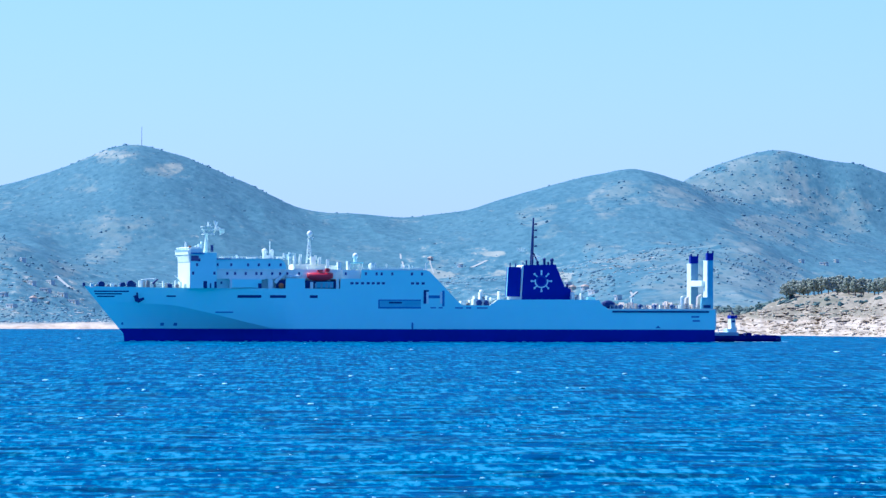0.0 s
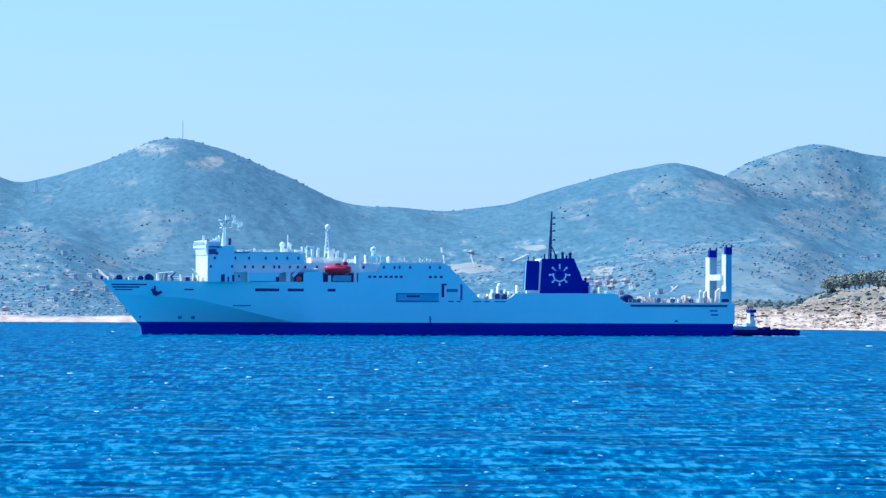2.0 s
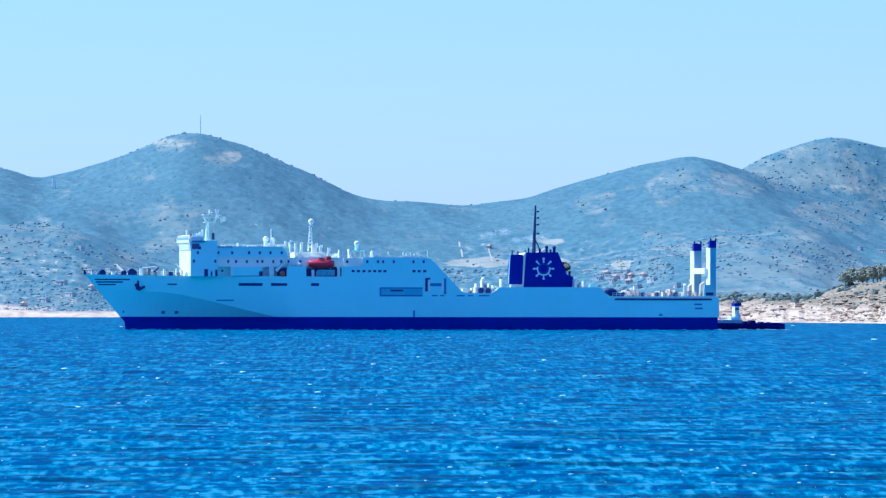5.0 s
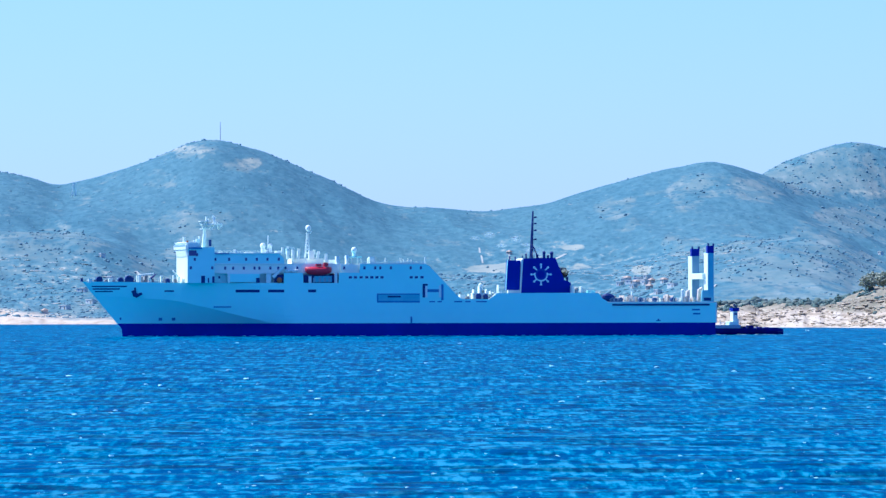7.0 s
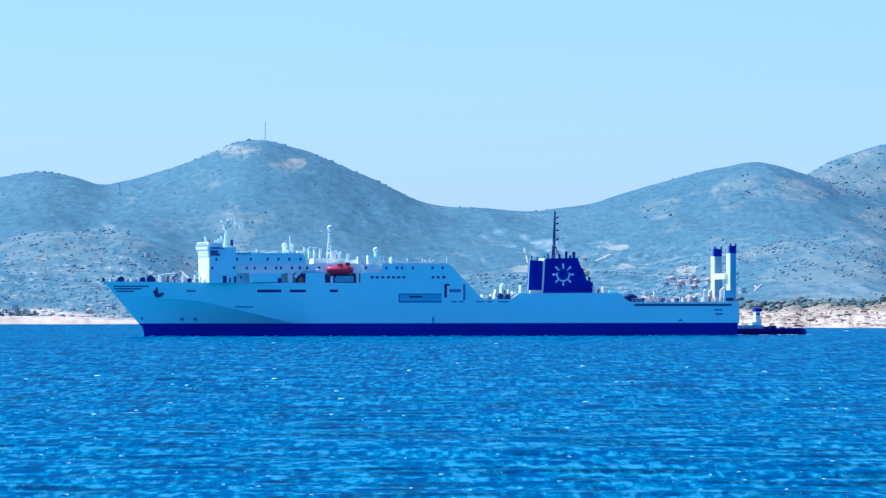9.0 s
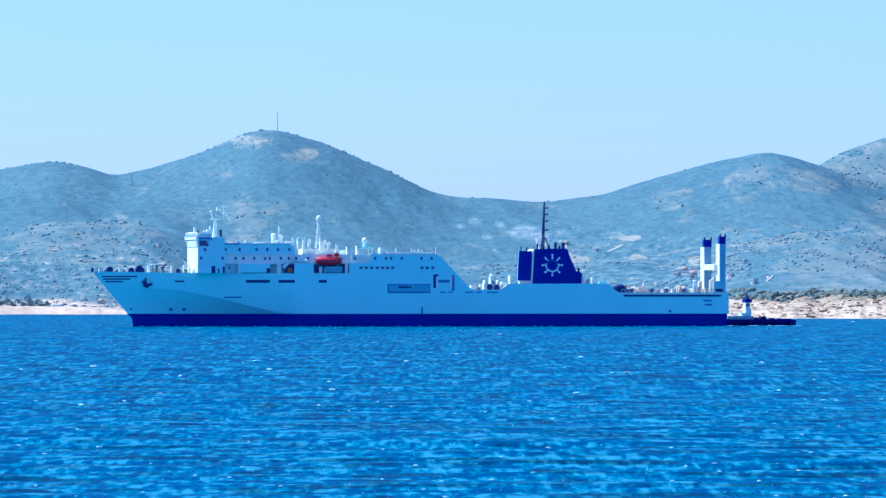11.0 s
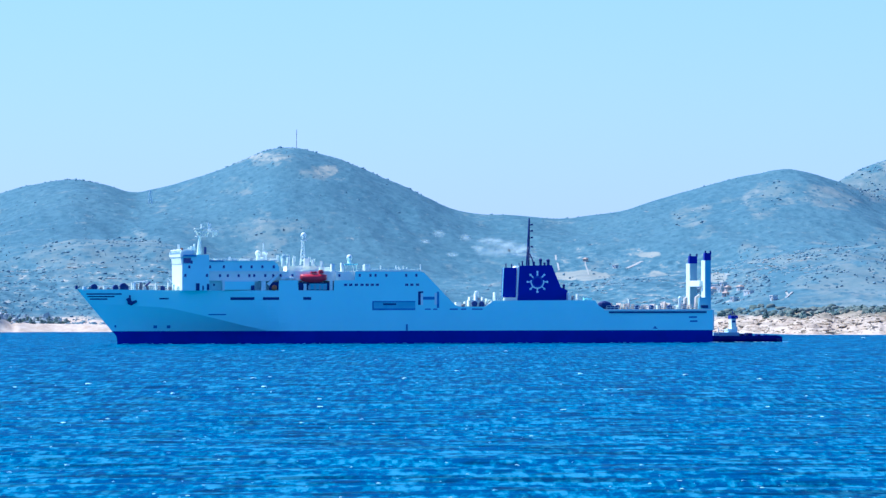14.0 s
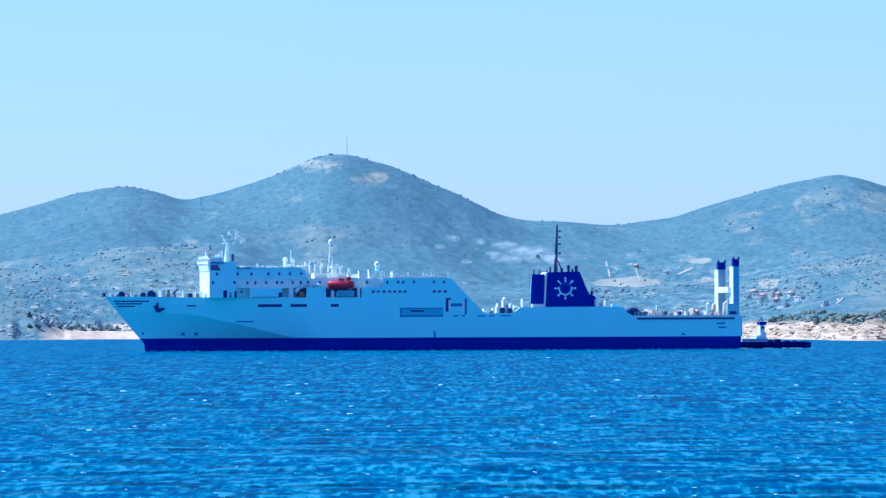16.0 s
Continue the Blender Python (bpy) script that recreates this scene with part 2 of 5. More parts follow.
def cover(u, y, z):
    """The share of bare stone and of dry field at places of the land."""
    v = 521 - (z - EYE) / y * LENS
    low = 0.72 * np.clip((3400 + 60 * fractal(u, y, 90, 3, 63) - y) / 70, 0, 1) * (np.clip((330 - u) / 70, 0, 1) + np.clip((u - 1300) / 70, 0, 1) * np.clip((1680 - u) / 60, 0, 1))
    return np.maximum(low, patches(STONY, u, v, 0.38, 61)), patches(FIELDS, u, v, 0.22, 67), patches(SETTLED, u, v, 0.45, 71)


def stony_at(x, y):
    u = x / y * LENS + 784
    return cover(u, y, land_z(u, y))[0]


def land_material():
    m = bpy.data.materials.new("hazed_maquis_and_limestone")
    m.use_nodes = True
    n, l = m.node_tree.nodes, m.node_tree.links
    b = n["Principled BSDF"]
    b.inputs["Roughness"].default_value = 0.9
    b.inputs["Specular IOR Level"].default_value = 0.1
    geo = n.new("ShaderNodeNewGeometry")
    flat = n.new("ShaderNodeMapping")
    flat.inputs["Scale"].default_value = (1, 0.22, 1.0)
    l.new(geo.outputs["Position"], flat.inputs[0])
    sep = n.new("ShaderNodeSeparateXYZ")
    l.new(geo.outputs["Position"], sep.inputs[0])

    def noise_tex(scale, detail=6, rough=0.6, src=None):
        t = n.new("ShaderNodeTexNoise")
        t.inputs["Scale"].default_value, t.inputs["Detail"].default_value, t.inputs["Roughness"].default_value = scale, detail, rough
        l.new((src or flat).outputs[0], t.inputs["Vector"])
        return t.outputs["Fac"]

    def ramp(src, *stops):
        r = n.new("ShaderNodeValToRGB")
        e = r.color_ramp.elements
        for i, (p, c) in enumerate(stops):
            q = e[i] if i < 2 else e.new(p)
            q.position, q.color = p, (*(c if isinstance(c, tuple) else (c, c, c)), 1)
        l.new(src, r.inputs[0])
        return r.outputs[0]

    def mix(fac, a, c, blend='MIX'):
        x = n.new("ShaderNodeMix")
        x.data_type, x.blend_type = 'RGBA', blend
        l.new(fac, x.inputs[0]) if not isinstance(fac, float) else None
        if isinstance(fac, float):
            x.inputs[0].default_value = fac
        l.new(a, x.inputs[6])
        l.new(c, x.inputs[7])
        return x.outputs[2]

    def sums(op, a, c, k=None):
        x = n.new("ShaderNodeMath")
        x.operation = op
        for i, q in enumerate((a, c, k)):
            if isinstance(q, (int, float)):
                x.inputs[i].default_value = q
            elif q is not None:
                l.new(q, x.inputs[i])
        return x.outputs[0]

    def span(src, a, c, lo=0.0, hi=1.0):
        x = n.new("ShaderNodeMapRange")
        for i, q in enumerate((a, c, lo, hi)):
            x.inputs[i + 1].default_value = q
        l.new(src, x.inputs[0])
        return x.outputs[0]

    def share(name):
        x = n.new("ShaderNodeAttribute")
        x.attribute_name = name
        return x.outputs["Fac"]

    # closed scrub: soft tones tinted with haze, with the crowns of single shrubs
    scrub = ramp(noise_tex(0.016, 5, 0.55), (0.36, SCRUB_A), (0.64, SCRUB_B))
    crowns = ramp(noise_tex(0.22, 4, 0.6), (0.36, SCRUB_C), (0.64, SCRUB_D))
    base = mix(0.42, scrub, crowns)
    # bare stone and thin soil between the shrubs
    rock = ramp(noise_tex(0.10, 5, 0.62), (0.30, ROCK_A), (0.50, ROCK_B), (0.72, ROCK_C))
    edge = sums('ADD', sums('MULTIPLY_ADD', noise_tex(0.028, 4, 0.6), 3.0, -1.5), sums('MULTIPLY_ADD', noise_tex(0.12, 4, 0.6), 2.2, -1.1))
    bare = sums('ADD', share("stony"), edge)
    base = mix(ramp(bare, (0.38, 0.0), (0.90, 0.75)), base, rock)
    # stray stones in the scrub
    stray = ramp(noise_tex(0.20, 4, 0.66), (0.61, 0.0), (0.70, 0.42))
    base = mix(stray, base, rock)
    # shrubs standing singly
    dot = n.new("ShaderNodeTexVoronoi")
    dot.inputs["Scale"].default_value = 0.22
    l.new(flat.outputs[0], dot.inputs["Vector"])
    size = sums('MULTIPLY_ADD', noise_tex(0.13, 3, 0.6), 0.9, -0.18)
    shrub = sums('SUBTRACT', size, dot.outputs["Distance"])
    base = mix(ramp(shrub, (0.0, 0.0), (0.09, 0.85)), base, ramp(noise_tex(0.5, 3), (0.3, SCRUB_C), (0.7, SCRUB_A)))
    # gardens, plots and groves round the houses
    grove = ramp(noise_tex(0.17, 4, 0.66), (0.36, SCRUB_C), (0.46, SCRUB_A), (0.55, SCRUB_D), (0.61, ROCK_B), (0.69, (0.42, 0.43, 0.38)))
    lots = sums('MULTIPLY_ADD', noise_tex(0.05, 4, 0.6), 1.8, -0.9)
    base = mix(ramp(sums('ADD', share("settled"), lots), (0.35, 0.0), (0.85, 0.85)), base, grove)
    # dry fields
    field = ramp(noise_tex(0.07, 5, 0.6), (0.35, (0.20, 0.25, 0.235)), (0.65, (0.31, 0.335, 0.29)))
    plot = sums('MULTIPLY_ADD', noise_tex(0.14, 4, 0.62), 1.9, -0.95)
    base = mix(ramp(sums('ADD', share("field"), plot), (0.30, 0.0), (0.60, 0.95)), base, field)
    # dry grass on the near headland
    grass = ramp(noise_tex(0.12, 6, 0.65), (0.36, (0.165, 0.17, 0.12)), (0.52, (0.25, 0.225, 0.165)), (0.66, (0.38, 0.335, 0.25)))
    base = mix(span(sep.outputs[1], 2470, 2380), base, grass)
    # bare pale stone and sand by the water, in tilted beds
    west = sums('MULTIPLY', span(sep.outputs[0], -174, -134), span(sep.outputs[0], 40, 90, 1.0, 0.0))
    top = sums('MULTIPLY_ADD', west, -3.4, 5.4)
    wob = sums('MULTIPLY_ADD', noise_tex(0.05, 5), 5.0, -2.5)
    low = sums('SUBTRACT', sums('SUBTRACT', top, sep.outputs[2]), wob)
    sand = sums('MULTIPLY', span(low, -0.9, 0.9), span(sep.outputs[0], CAPE_X - 3, CAPE_X + 3))
    stone = ramp(noise_tex(0.18, 7, 0.7), (0.30, (0.36, 0.27, 0.185)), (0.47, (0.49, 0.41, 0.31)), (0.7, (0.61, 0.54, 0.43)))
    beds = n.new("ShaderNodeMapping")
    beds.inputs["Scale"].default_value = (0.07, 0.02, 1.1)
    beds.inputs["Rotation"].default_value = (0, radians(5), 0)
    l.new(geo.outputs["Position"], beds.inputs[0])
    crack = ramp(noise_tex(1.0, 5, 0.62, beds), (0.40, 0.66), (0.50, 1.0))
    east = span(sep.outputs[0], 60, 110)
    stone = mix(east, stone, mix(1.0, stone, crack, 'MULTIPLY'))
    base = mix(sand, base, stone)
    l.new(base, b.inputs["Base Color"])
    bp = n.new("ShaderNodeBump")
    bp.inputs["Strength"].default_value, bp.inputs["Distance"].default_value = 1.0, 0.5
    l.new(noise_tex(0.15, 5, 0.6), bp.inputs["Height"])
    l.new(bp.outputs[0], b.inputs["Normal"])
    return m


# Blue of the distance haze is mixed into the scrub and rock colours.
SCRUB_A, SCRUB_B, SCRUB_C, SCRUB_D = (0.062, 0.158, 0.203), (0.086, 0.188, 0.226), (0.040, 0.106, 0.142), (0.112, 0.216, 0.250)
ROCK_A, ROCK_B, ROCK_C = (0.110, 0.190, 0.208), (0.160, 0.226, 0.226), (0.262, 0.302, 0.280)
CAPE_X = (-45 - 784) / LENS * float(shore(np.array([-45.0]))[0])
M_LAND = land_material()
lu = np.concatenate([np.linspace(-1400, -170, 60), np.linspace(-150, 1850, 720), np.linspace(1880, 3000, 60)])
lw = np.linspace(0, 1, 420)
LU, LW = np.meshgrid(lu, lw)
LY = (shore(LU) - 60) + (4955 - (shore(LU) - 60)) * (0.35 * LW + 0.65 * LW**2)
LZ = land_z(LU, LY)
land = new("ground", grid_mesh("ground", (LU - 784) / LENS * LY, LY, LZ, M_LAND))
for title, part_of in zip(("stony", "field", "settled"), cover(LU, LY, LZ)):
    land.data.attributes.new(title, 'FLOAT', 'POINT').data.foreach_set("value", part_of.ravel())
tagged(land, "hilly scrub-covered coast with pale rocks and a beach", "hills", kind="structure")


# ---- the sea ----
def sea_material():
    m = bpy.data.materials.new("sea_water")
    m.use_nodes = True
    n, l = m.node_tree.nodes, m.node_tree.links
    b = n["Principled BSDF"]
    b.inputs["Roughness"].default_value = 0.35
    b.inputs["IOR"].default_value = 1.33
    b.inputs["Specular IOR Level"].default_value = SEA_SPEC
    co = n.new("ShaderNodeTexCoord")

    def waves(sx, sy, scale, detail=4):
        mp = n.new("ShaderNodeMapping")
        mp.inputs["Scale"].default_value = (sx, sy, 1)
        l.new(co.outputs["Object"], mp.inputs[0])
        t = n.new("ShaderNodeTexNoise")
        t.inputs["Scale"].default_value, t.inputs["Detail"].default_value, t.inputs["Roughness"].default_value = scale, detail, 0.62
        l.new(mp.outputs[0], t.inputs["Vector"])
        return t.outputs["Fac"]
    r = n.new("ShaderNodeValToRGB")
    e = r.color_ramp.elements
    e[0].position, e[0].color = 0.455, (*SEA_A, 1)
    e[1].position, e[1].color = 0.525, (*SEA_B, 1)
    # palest stop: highlights of the wave tips, painted into the colour
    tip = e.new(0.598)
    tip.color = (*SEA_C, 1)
    place = n.new("ShaderNodeSeparateXYZ")
    l.new(co.outputs["Object"], place.inputs[0])
    total = None
    # short chop close in, longer waves farther out
    for sx, sy, weight, y0, y1 in ((1.7, 0.25, 0.70, 820, 460), (0.36, 0.20, 0.44, 800, 420), (1.3, 0.064, 0.62, 330, 640), (0.30, 0.058, 0.42, 360, 640), (0.90, 0.017, 0.40, 700, 1200), (0.24, 0.015, 0.16, 700, 1300), (0.10, 0.20, 0.24, 620, 380)):
        span = n.new("ShaderNodeMapRange")
        span.inputs[1].default_value, span.inputs[2].default_value = y0, y1
        span.inputs[3].default_value, span.inputs[4].default_value = 0.0, weight
        l.new(place.outputs[1], span.inputs[0])
        cut = n.new("ShaderNodeMath")
        cut.operation = 'SUBTRACT'
        cut.inputs[1].default_value = 0.5
        l.new(waves(sx, sy, 1.0, 3), cut.inputs[0])
        w = n.new("ShaderNodeMath")
        w.operation = 'MULTIPLY_ADD'
        w.inputs[2].default_value = 0.5
        l.new(cut.outputs[0], w.inputs[0])
        l.new(span.outputs[0], w.inputs[1])
        if total:
            l.new(total, w.inputs[2])
        total = w.outputs[0]
    # darker water farther out
    far_tone = n.new("ShaderNodeMapRange")
    far_tone.inputs[1].default_value, far_tone.inputs[2].default_value = 450, 1300
    far_tone.inputs[3].default_value, far_tone.inputs[4].default_value = 0.0, -0.010
    l.new(place.outputs[1], far_tone.inputs[0])
    out = n.new("ShaderNodeMath")
    l.new(total, out.inputs[0])
    l.new(far_tone.outputs[0], out.inputs[1])
    l.new(out.outputs[0], r.inputs[0])
    # long troughs, their shade multiplied into the colour
    trough = n.new("ShaderNodeMapRange")
    trough.inputs[1].default_value, trough.inputs[2].default_value = 0.56, 0.625
    trough.inputs[3].default_value, trough.inputs[4].default_value = 1.0, 0.50
    l.new(waves(0.08, 0.24, 1.0, 3), trough.inputs[0])
    # short faces of the steeper waves, shade painted dark, near and farther out
    for sx, sy, deep, y0, y1 in ((0.22, 0.22, 0.44, 900, 500), (0.18, 0.060, 0.52, 330, 600), (0.16, 0.016, 0.70, 650, 1000)):
        face = n.new("ShaderNodeMapRange")
        face.inputs[1].default_value, face.inputs[2].default_value = 0.555, 0.66
        l.new(waves(sx, sy, 1.0, 2), face.inputs[0])
        reach = n.new("ShaderNodeMapRange")
        reach.inputs[1].default_value, reach.inputs[2].default_value = y0, y1
        reach.inputs[3].default_value, reach.inputs[4].default_value = 0.0, 1.0 - deep
        l.new(place.outputs[1], reach.inputs[0])
        off = n.new("ShaderNodeMath")
        off.operation = 'MULTIPLY'
        l.new(face.outputs[0], off.inputs[0])
        l.new(reach.outputs[0], off.inputs[1])
        keep = n.new("ShaderNodeMath")
        keep.operation = 'SUBTRACT'
        l.new(trough.outputs[0], keep.inputs[0])
        l.new(off.outputs[0], keep.inputs[1])
        trough = keep
    floor = n.new("ShaderNodeMath")
    floor.operation = 'MAXIMUM'
    floor.inputs[1].default_value = 0.50
    l.new(trough.outputs[0], floor.inputs[0])
    trough = floor
    dim = n.new("ShaderNodeMix")
    dim.data_type, dim.blend_type = 'RGBA', 'MULTIPLY'
    dim.inputs[0].default_value = 1.0
    l.new(r.outputs[0], dim.inputs[6])
    l.new(trough.outputs[0], dim.inputs[7])
    l.new(dim.outputs[2], b.inputs["Base Color"])
    bp = n.new("ShaderNodeBump")
    bp.inputs["Strength"].default_value, bp.inputs["Distance"].default_value = 0.5, 0.6
    l.new(waves(0.5, 0.16, 1.0, 7), bp.inputs["Height"])
    l.new(bp.outputs[0], b.inputs["Normal"])
    return m


# Water tones from shaded to lit wave, the light being part of the colour.
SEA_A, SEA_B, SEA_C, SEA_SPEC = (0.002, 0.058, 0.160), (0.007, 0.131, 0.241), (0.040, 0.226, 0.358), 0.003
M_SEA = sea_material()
su = np.concatenate([np.linspace(-9000, -260, 60), np.linspace(-250, 1950, 640), np.linspace(1960, 10500, 60)])
drop = np.concatenate([np.linspace(1600, 430, 60), np.linspace(426, 26, 520), np.array([24, 22, 20.0])])
SU, SD = np.meshgrid(su, drop)
SY = EYE * LENS / SD
SX = (SU - 784) / LENS * SY
chop = np.zeros_like(SX)
for size, amp, seed in ((26, 0.16, 41), (11, 0.12, 43), (4.5, 0.07, 47), (1.7, 0.035, 53)):
    chop = chop + amp * fractal(SX * 0.4 + 0.05 * SY, SY * 1.6, size, 2, seed) * np.clip(size * 60 / np.maximum(SY**2 / 90000, 1), 0, 1)
chop = chop * np.interp(SY, [450, 1150], [1.0, 0.22])
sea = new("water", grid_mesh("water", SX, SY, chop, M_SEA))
tagged(sea, "blue choppy sea with small wind waves", "sea", kind="structure")
# the rest of the sea, round and behind the eye
bm = bmesh.new()
box(bm, -3500, 3500, -900, 5200, -4, -1.2)
bed = new("water_around", mesh_of("water_around", bm, M_SEA))
tagged(bed, "open blue sea around the bay", "sea", kind="structure")



# ---- the ship ----
SC, SS = math.cos(HEADING), math.sin(HEADING)


def ex(u, y=-HB):
    """Ship's length coordinate of bearing u on the plane y."""
    a = (u - 784) / LENS
    return (a * (SHIP_Y + y * SC) - SHIP_X + y * SS) / (SC - a * SS)


def ez(v, u=721, y=-HB):
    return EYE + (521 - v) / LENS * (SHIP_Y + ex(u, y) * SS + y * SC)


def at(u, v, y=-HB):
    return ex(u, y), y, ez(v, u, y)


Z_BOOT = ez(555.5)
X_STERN = ex(1287)
STEM = [(ez(600, 235, 0), ex(236, 0)), (ez(576, 235, 0), ex(235, 0)), (ez(563, 235, 0), ex(233.5, 0)), (ez(556, 226, 0), ex(226, 0)), (ez(480, 163, 0), ex(163, 0)), (ez(440, 163, 0), ex(130, 0))]


def stem_x(z):
    return float(np.interp(z, [p[0] for p in STEM], [p[1] for p in STEM]))


KNUCKLE = [(ex(190), ez(506, 190)), (ex(250), ez(509, 250)), (ex(330), ez(514, 330)), (ex(400), ez(530, 400)), (ex(450), ez(543, 450)), (ex(505), ez(556, 505)), (ex(530), ez(562, 530))]


def half(x, z):
    """Half breadth of the hull."""
    s = max(x - stem_x(z), 0.0)
    top = HB * min(1.0, max(s / 44, 0.0004)) ** 0.82
    zk = float(np.interp(x, [p[0] for p in KNUCKLE], [p[1] for p in KNUCKLE]))
    if z >= zk or x > KNUCKLE[-1][0]:
        return top
    return top * max(0.12, 1 - 0.095 * (zk - max(z, min(Z_BOOT, zk))))


def side(x, z):
    return -half(x, z)


TOP = [(150, 480), (163, 480), (350, 483.5), (520.5, 484), (521.5, 466), (555, 466), (555.8, 484), (618, 484), (618.8, 466), (655, 466), (655.8, 450), (770, 450), (778, 453), (830, 508), (838, 513), (884, 513), (893, 508), (899, 502.5), (1068, 502), (1080, 503), (1086, 512), (1096, 518), (1290, 519)]


def top_z(x):
    u = [p[0] for p in TOP]
    return float(np.interp(x, [ex(k) for k in u], [ez(v, k) for k, v in TOP]))


def hull_shell(z_low, z_high, n_z, close_top):
    """The hull between two heights (functions of x), both sides, with its deck."""
    bm = bmesh.new()
    marks = sorted({round(ex(p[0]), 3) for p in TOP if 163 < p[0] < 1284} | {round(stem_x(8) + 13 + k * 3.0, 3) for k in range(52)})
    marks = [m for m in marks if m < X_STERN - 0.3]
    first = [0.0, 0.004, 0.02, 0.06, 0.12, 0.2, 0.3, 0.42, 0.55, 0.7, 0.85]
    x_join = stem_x(-2) + 2.5
    rows = []
    for f in first:
        rows.append(("bow", f))
    rows += [("x", m) for m in marks if m > x_join + 0.4] + [("x", X_STERN)]
    cols = []
    for kind, f in rows:
        port, star = [], []
        for k in range(n_z + 1):
            w = k / n_z
            xa = f if kind == "x" else x_join
            za, zb = z_low(xa), z_high(xa)
            if kind == "bow":
                za, zb = z_low(stem_x(10)), z_high(stem_x(10) + (x_join - stem_x(10)) * f)
            z = za + (zb - za) * w
            if close_top:
                xk = f if kind == "x" else stem_x(10) + (x_join - stem_x(10)) * f
                zk = float(np.interp(xk, [p[0] for p in KNUCKLE], [p[1] for p in KNUCKLE]))
                zk = min(max(zk, za + 0.05), zb - 0.05)
                m = n_z // 2
                z = za + (zk - za) * k / m if k <= m else zk + (zb - zk) * (k - m) / (n_z - m)
            x = f if kind == "x" else stem_x(z) + (x_join - stem_x(z)) * f
            b = half(x, z)
            port.append(bm.verts.new((x, -b, z)))
            star.append(bm.verts.new((x, b, z)))
        cols.append((port, star))
    for (p0, s0), (p1, s1) in zip(cols, cols[1:]):
        for k in range(n_z):
            bm.faces.new((p0[k], p1[k], p1[k + 1], p0[k + 1]))
            bm.faces.new((s0[k], s0[k + 1], s1[k + 1], s1[k]))
    for p, s in (cols[0], cols[-1]):
        for k in range(n_z):
            bm.faces.new((p[k], p[k + 1], s[k + 1], s[k]))
    return bm


def deck_sheet():
    """The open decks, a hand's breadth below the top edge of the hull."""
    bm = bmesh.new()
    xs = [stem_x(13.9) + 0.6 + k * 0.9 for k in range(190)]
    xs = sorted([x for x in xs if x < X_STERN - 0.1] + [ex(p[0]) for p in TOP if 163 < p[0] < 1284])
    rows = []
    for x in xs:
        z = top_z(x) - 0.12
        b = max(half(x, z) - 0.12, 0.02)
        rows.append((bm.verts.new((x, -b, z)), bm.verts.new((x, b, z)), bm.verts.new((x, b, z - 0.2)), bm.verts.new((x, -b, z - 0.2))))
    for a, b in zip(rows, rows[1:]):
        for k in range(4):
            bm.faces.new((a[k], b[k], b[(k + 1) % 4], a[(k + 1) % 4]))
    return bm


ship = new("cargo_ship")
tagged(ship, "long shade-blue roll-on cargo ship with navy funnel under way", "ship")
hull = part("hull", hull_shell(lambda x: Z_BOOT, top_z, 26, True), M_HULL, ship, "steel hull with the blue of its shade in the paint")
part("deck", deck_sheet(), M_DECK, ship, "grey-green painted open deck")
boot = part("boot_topping", hull_shell(lambda x: -1.5, lambda x: Z_BOOT, 6, False), M_NAVY, ship, "dark navy waterline band")


def block(name, u0, u1, v0, v1, y0, y1, mat, label="", bev=0.0, parent=None):
    """A box seen between bearings u0, u1 and heights v0, v1 on the plane y0."""
    bm = bmesh.new()
    box(bm, ex(u0, y0), ex(u1, y0), y0, y1, ez(v1, u0, y0), ez(v0, u0, y0), bev)
    return part(name, bm, mat, parent or ship, label)


def outline(name, pts, y0, y1, mat, label="", parent=None):
    bm = bmesh.new()
    prism(bm, [(ex(u, y0), ez(v, u, y0)) for u, v in pts], y0, y1)
    return part(name, bm, mat, parent or ship, label)


# bridge and deckhouses
Y1 = -HB + 0.3
# House carries shade in its colour; the white front plate is the lit copy.
house = outline("bridge_house", [(351, 484), (351, 424), (357, 420.5), (398, 420.5), (398, 484)], Y1, 8.4, M_SIDE, "bridge house with shade coloured into its blue sides")
outline("bridge_front", [(350.2, 483), (350.2, 424), (351.2, 424), (351.2, 483)], Y1 - 0.02, 8.38, M_WHITE, "white bridge front wall, lit copy of the house colour")
bm = bmesh.new()
prism(bm, [(ex(u, Y1 - 0.25), ez(v, u, Y1 - 0.25)) for u, v in ((347.5, 427), (347.5, 413), (351, 410.5), (370, 410.5), (376, 420.3), (360, 420.3), (352, 427))], Y1 - 0.25, 10.7)
bmesh.ops.bevel(bm, geom=list(bm.edges), offset=0.45, segments=2, affect='EDGES')
wing = part("bridge_wing", bm, M_WHITE, ship, "white wheelhouse with rounded edges")
outline("wing_bracket", [(349, 437), (347.6, 427), (351, 427), (351, 437)], Y1 + 0.4, 7.6, M_WHITE, "white bracket under the wheelhouse")
block("wheelhouse_light", 349, 352, 408.5, 413, Y1 + 0.3, Y1 + 1.4, M_RUST, "small orange light box on the wheelhouse")
block("bridge_canopy", 352, 376, 420.5, 423.5, Y1 - 0.6, Y1 + 0.2, M_SLATE, "slate blue shade over the wing")
upper = outline("upper_deckhouse", [(397, 450.5), (397, 432), (512, 432), (519, 437), (522, 444), (522, 450.5)], Y1 + 0.8, 9.5, M_SIDE, "upper deckhouse with shade coloured into its blue sides")
middle = block("middle_deckhouse", 397, 660, 450, 467, Y1 + 1.0, 9.0, M_HOUSE, "white middle deckhouse")
block("deck_edge", 395, 520, 449, 451, Y1 + 0.7, 9.8, M_WHITE, "white deck edge")
block("deck_edge", 397, 522, 430.5, 432, Y1 + 0.5, 9.7, M_WHITE, "white roof edge")
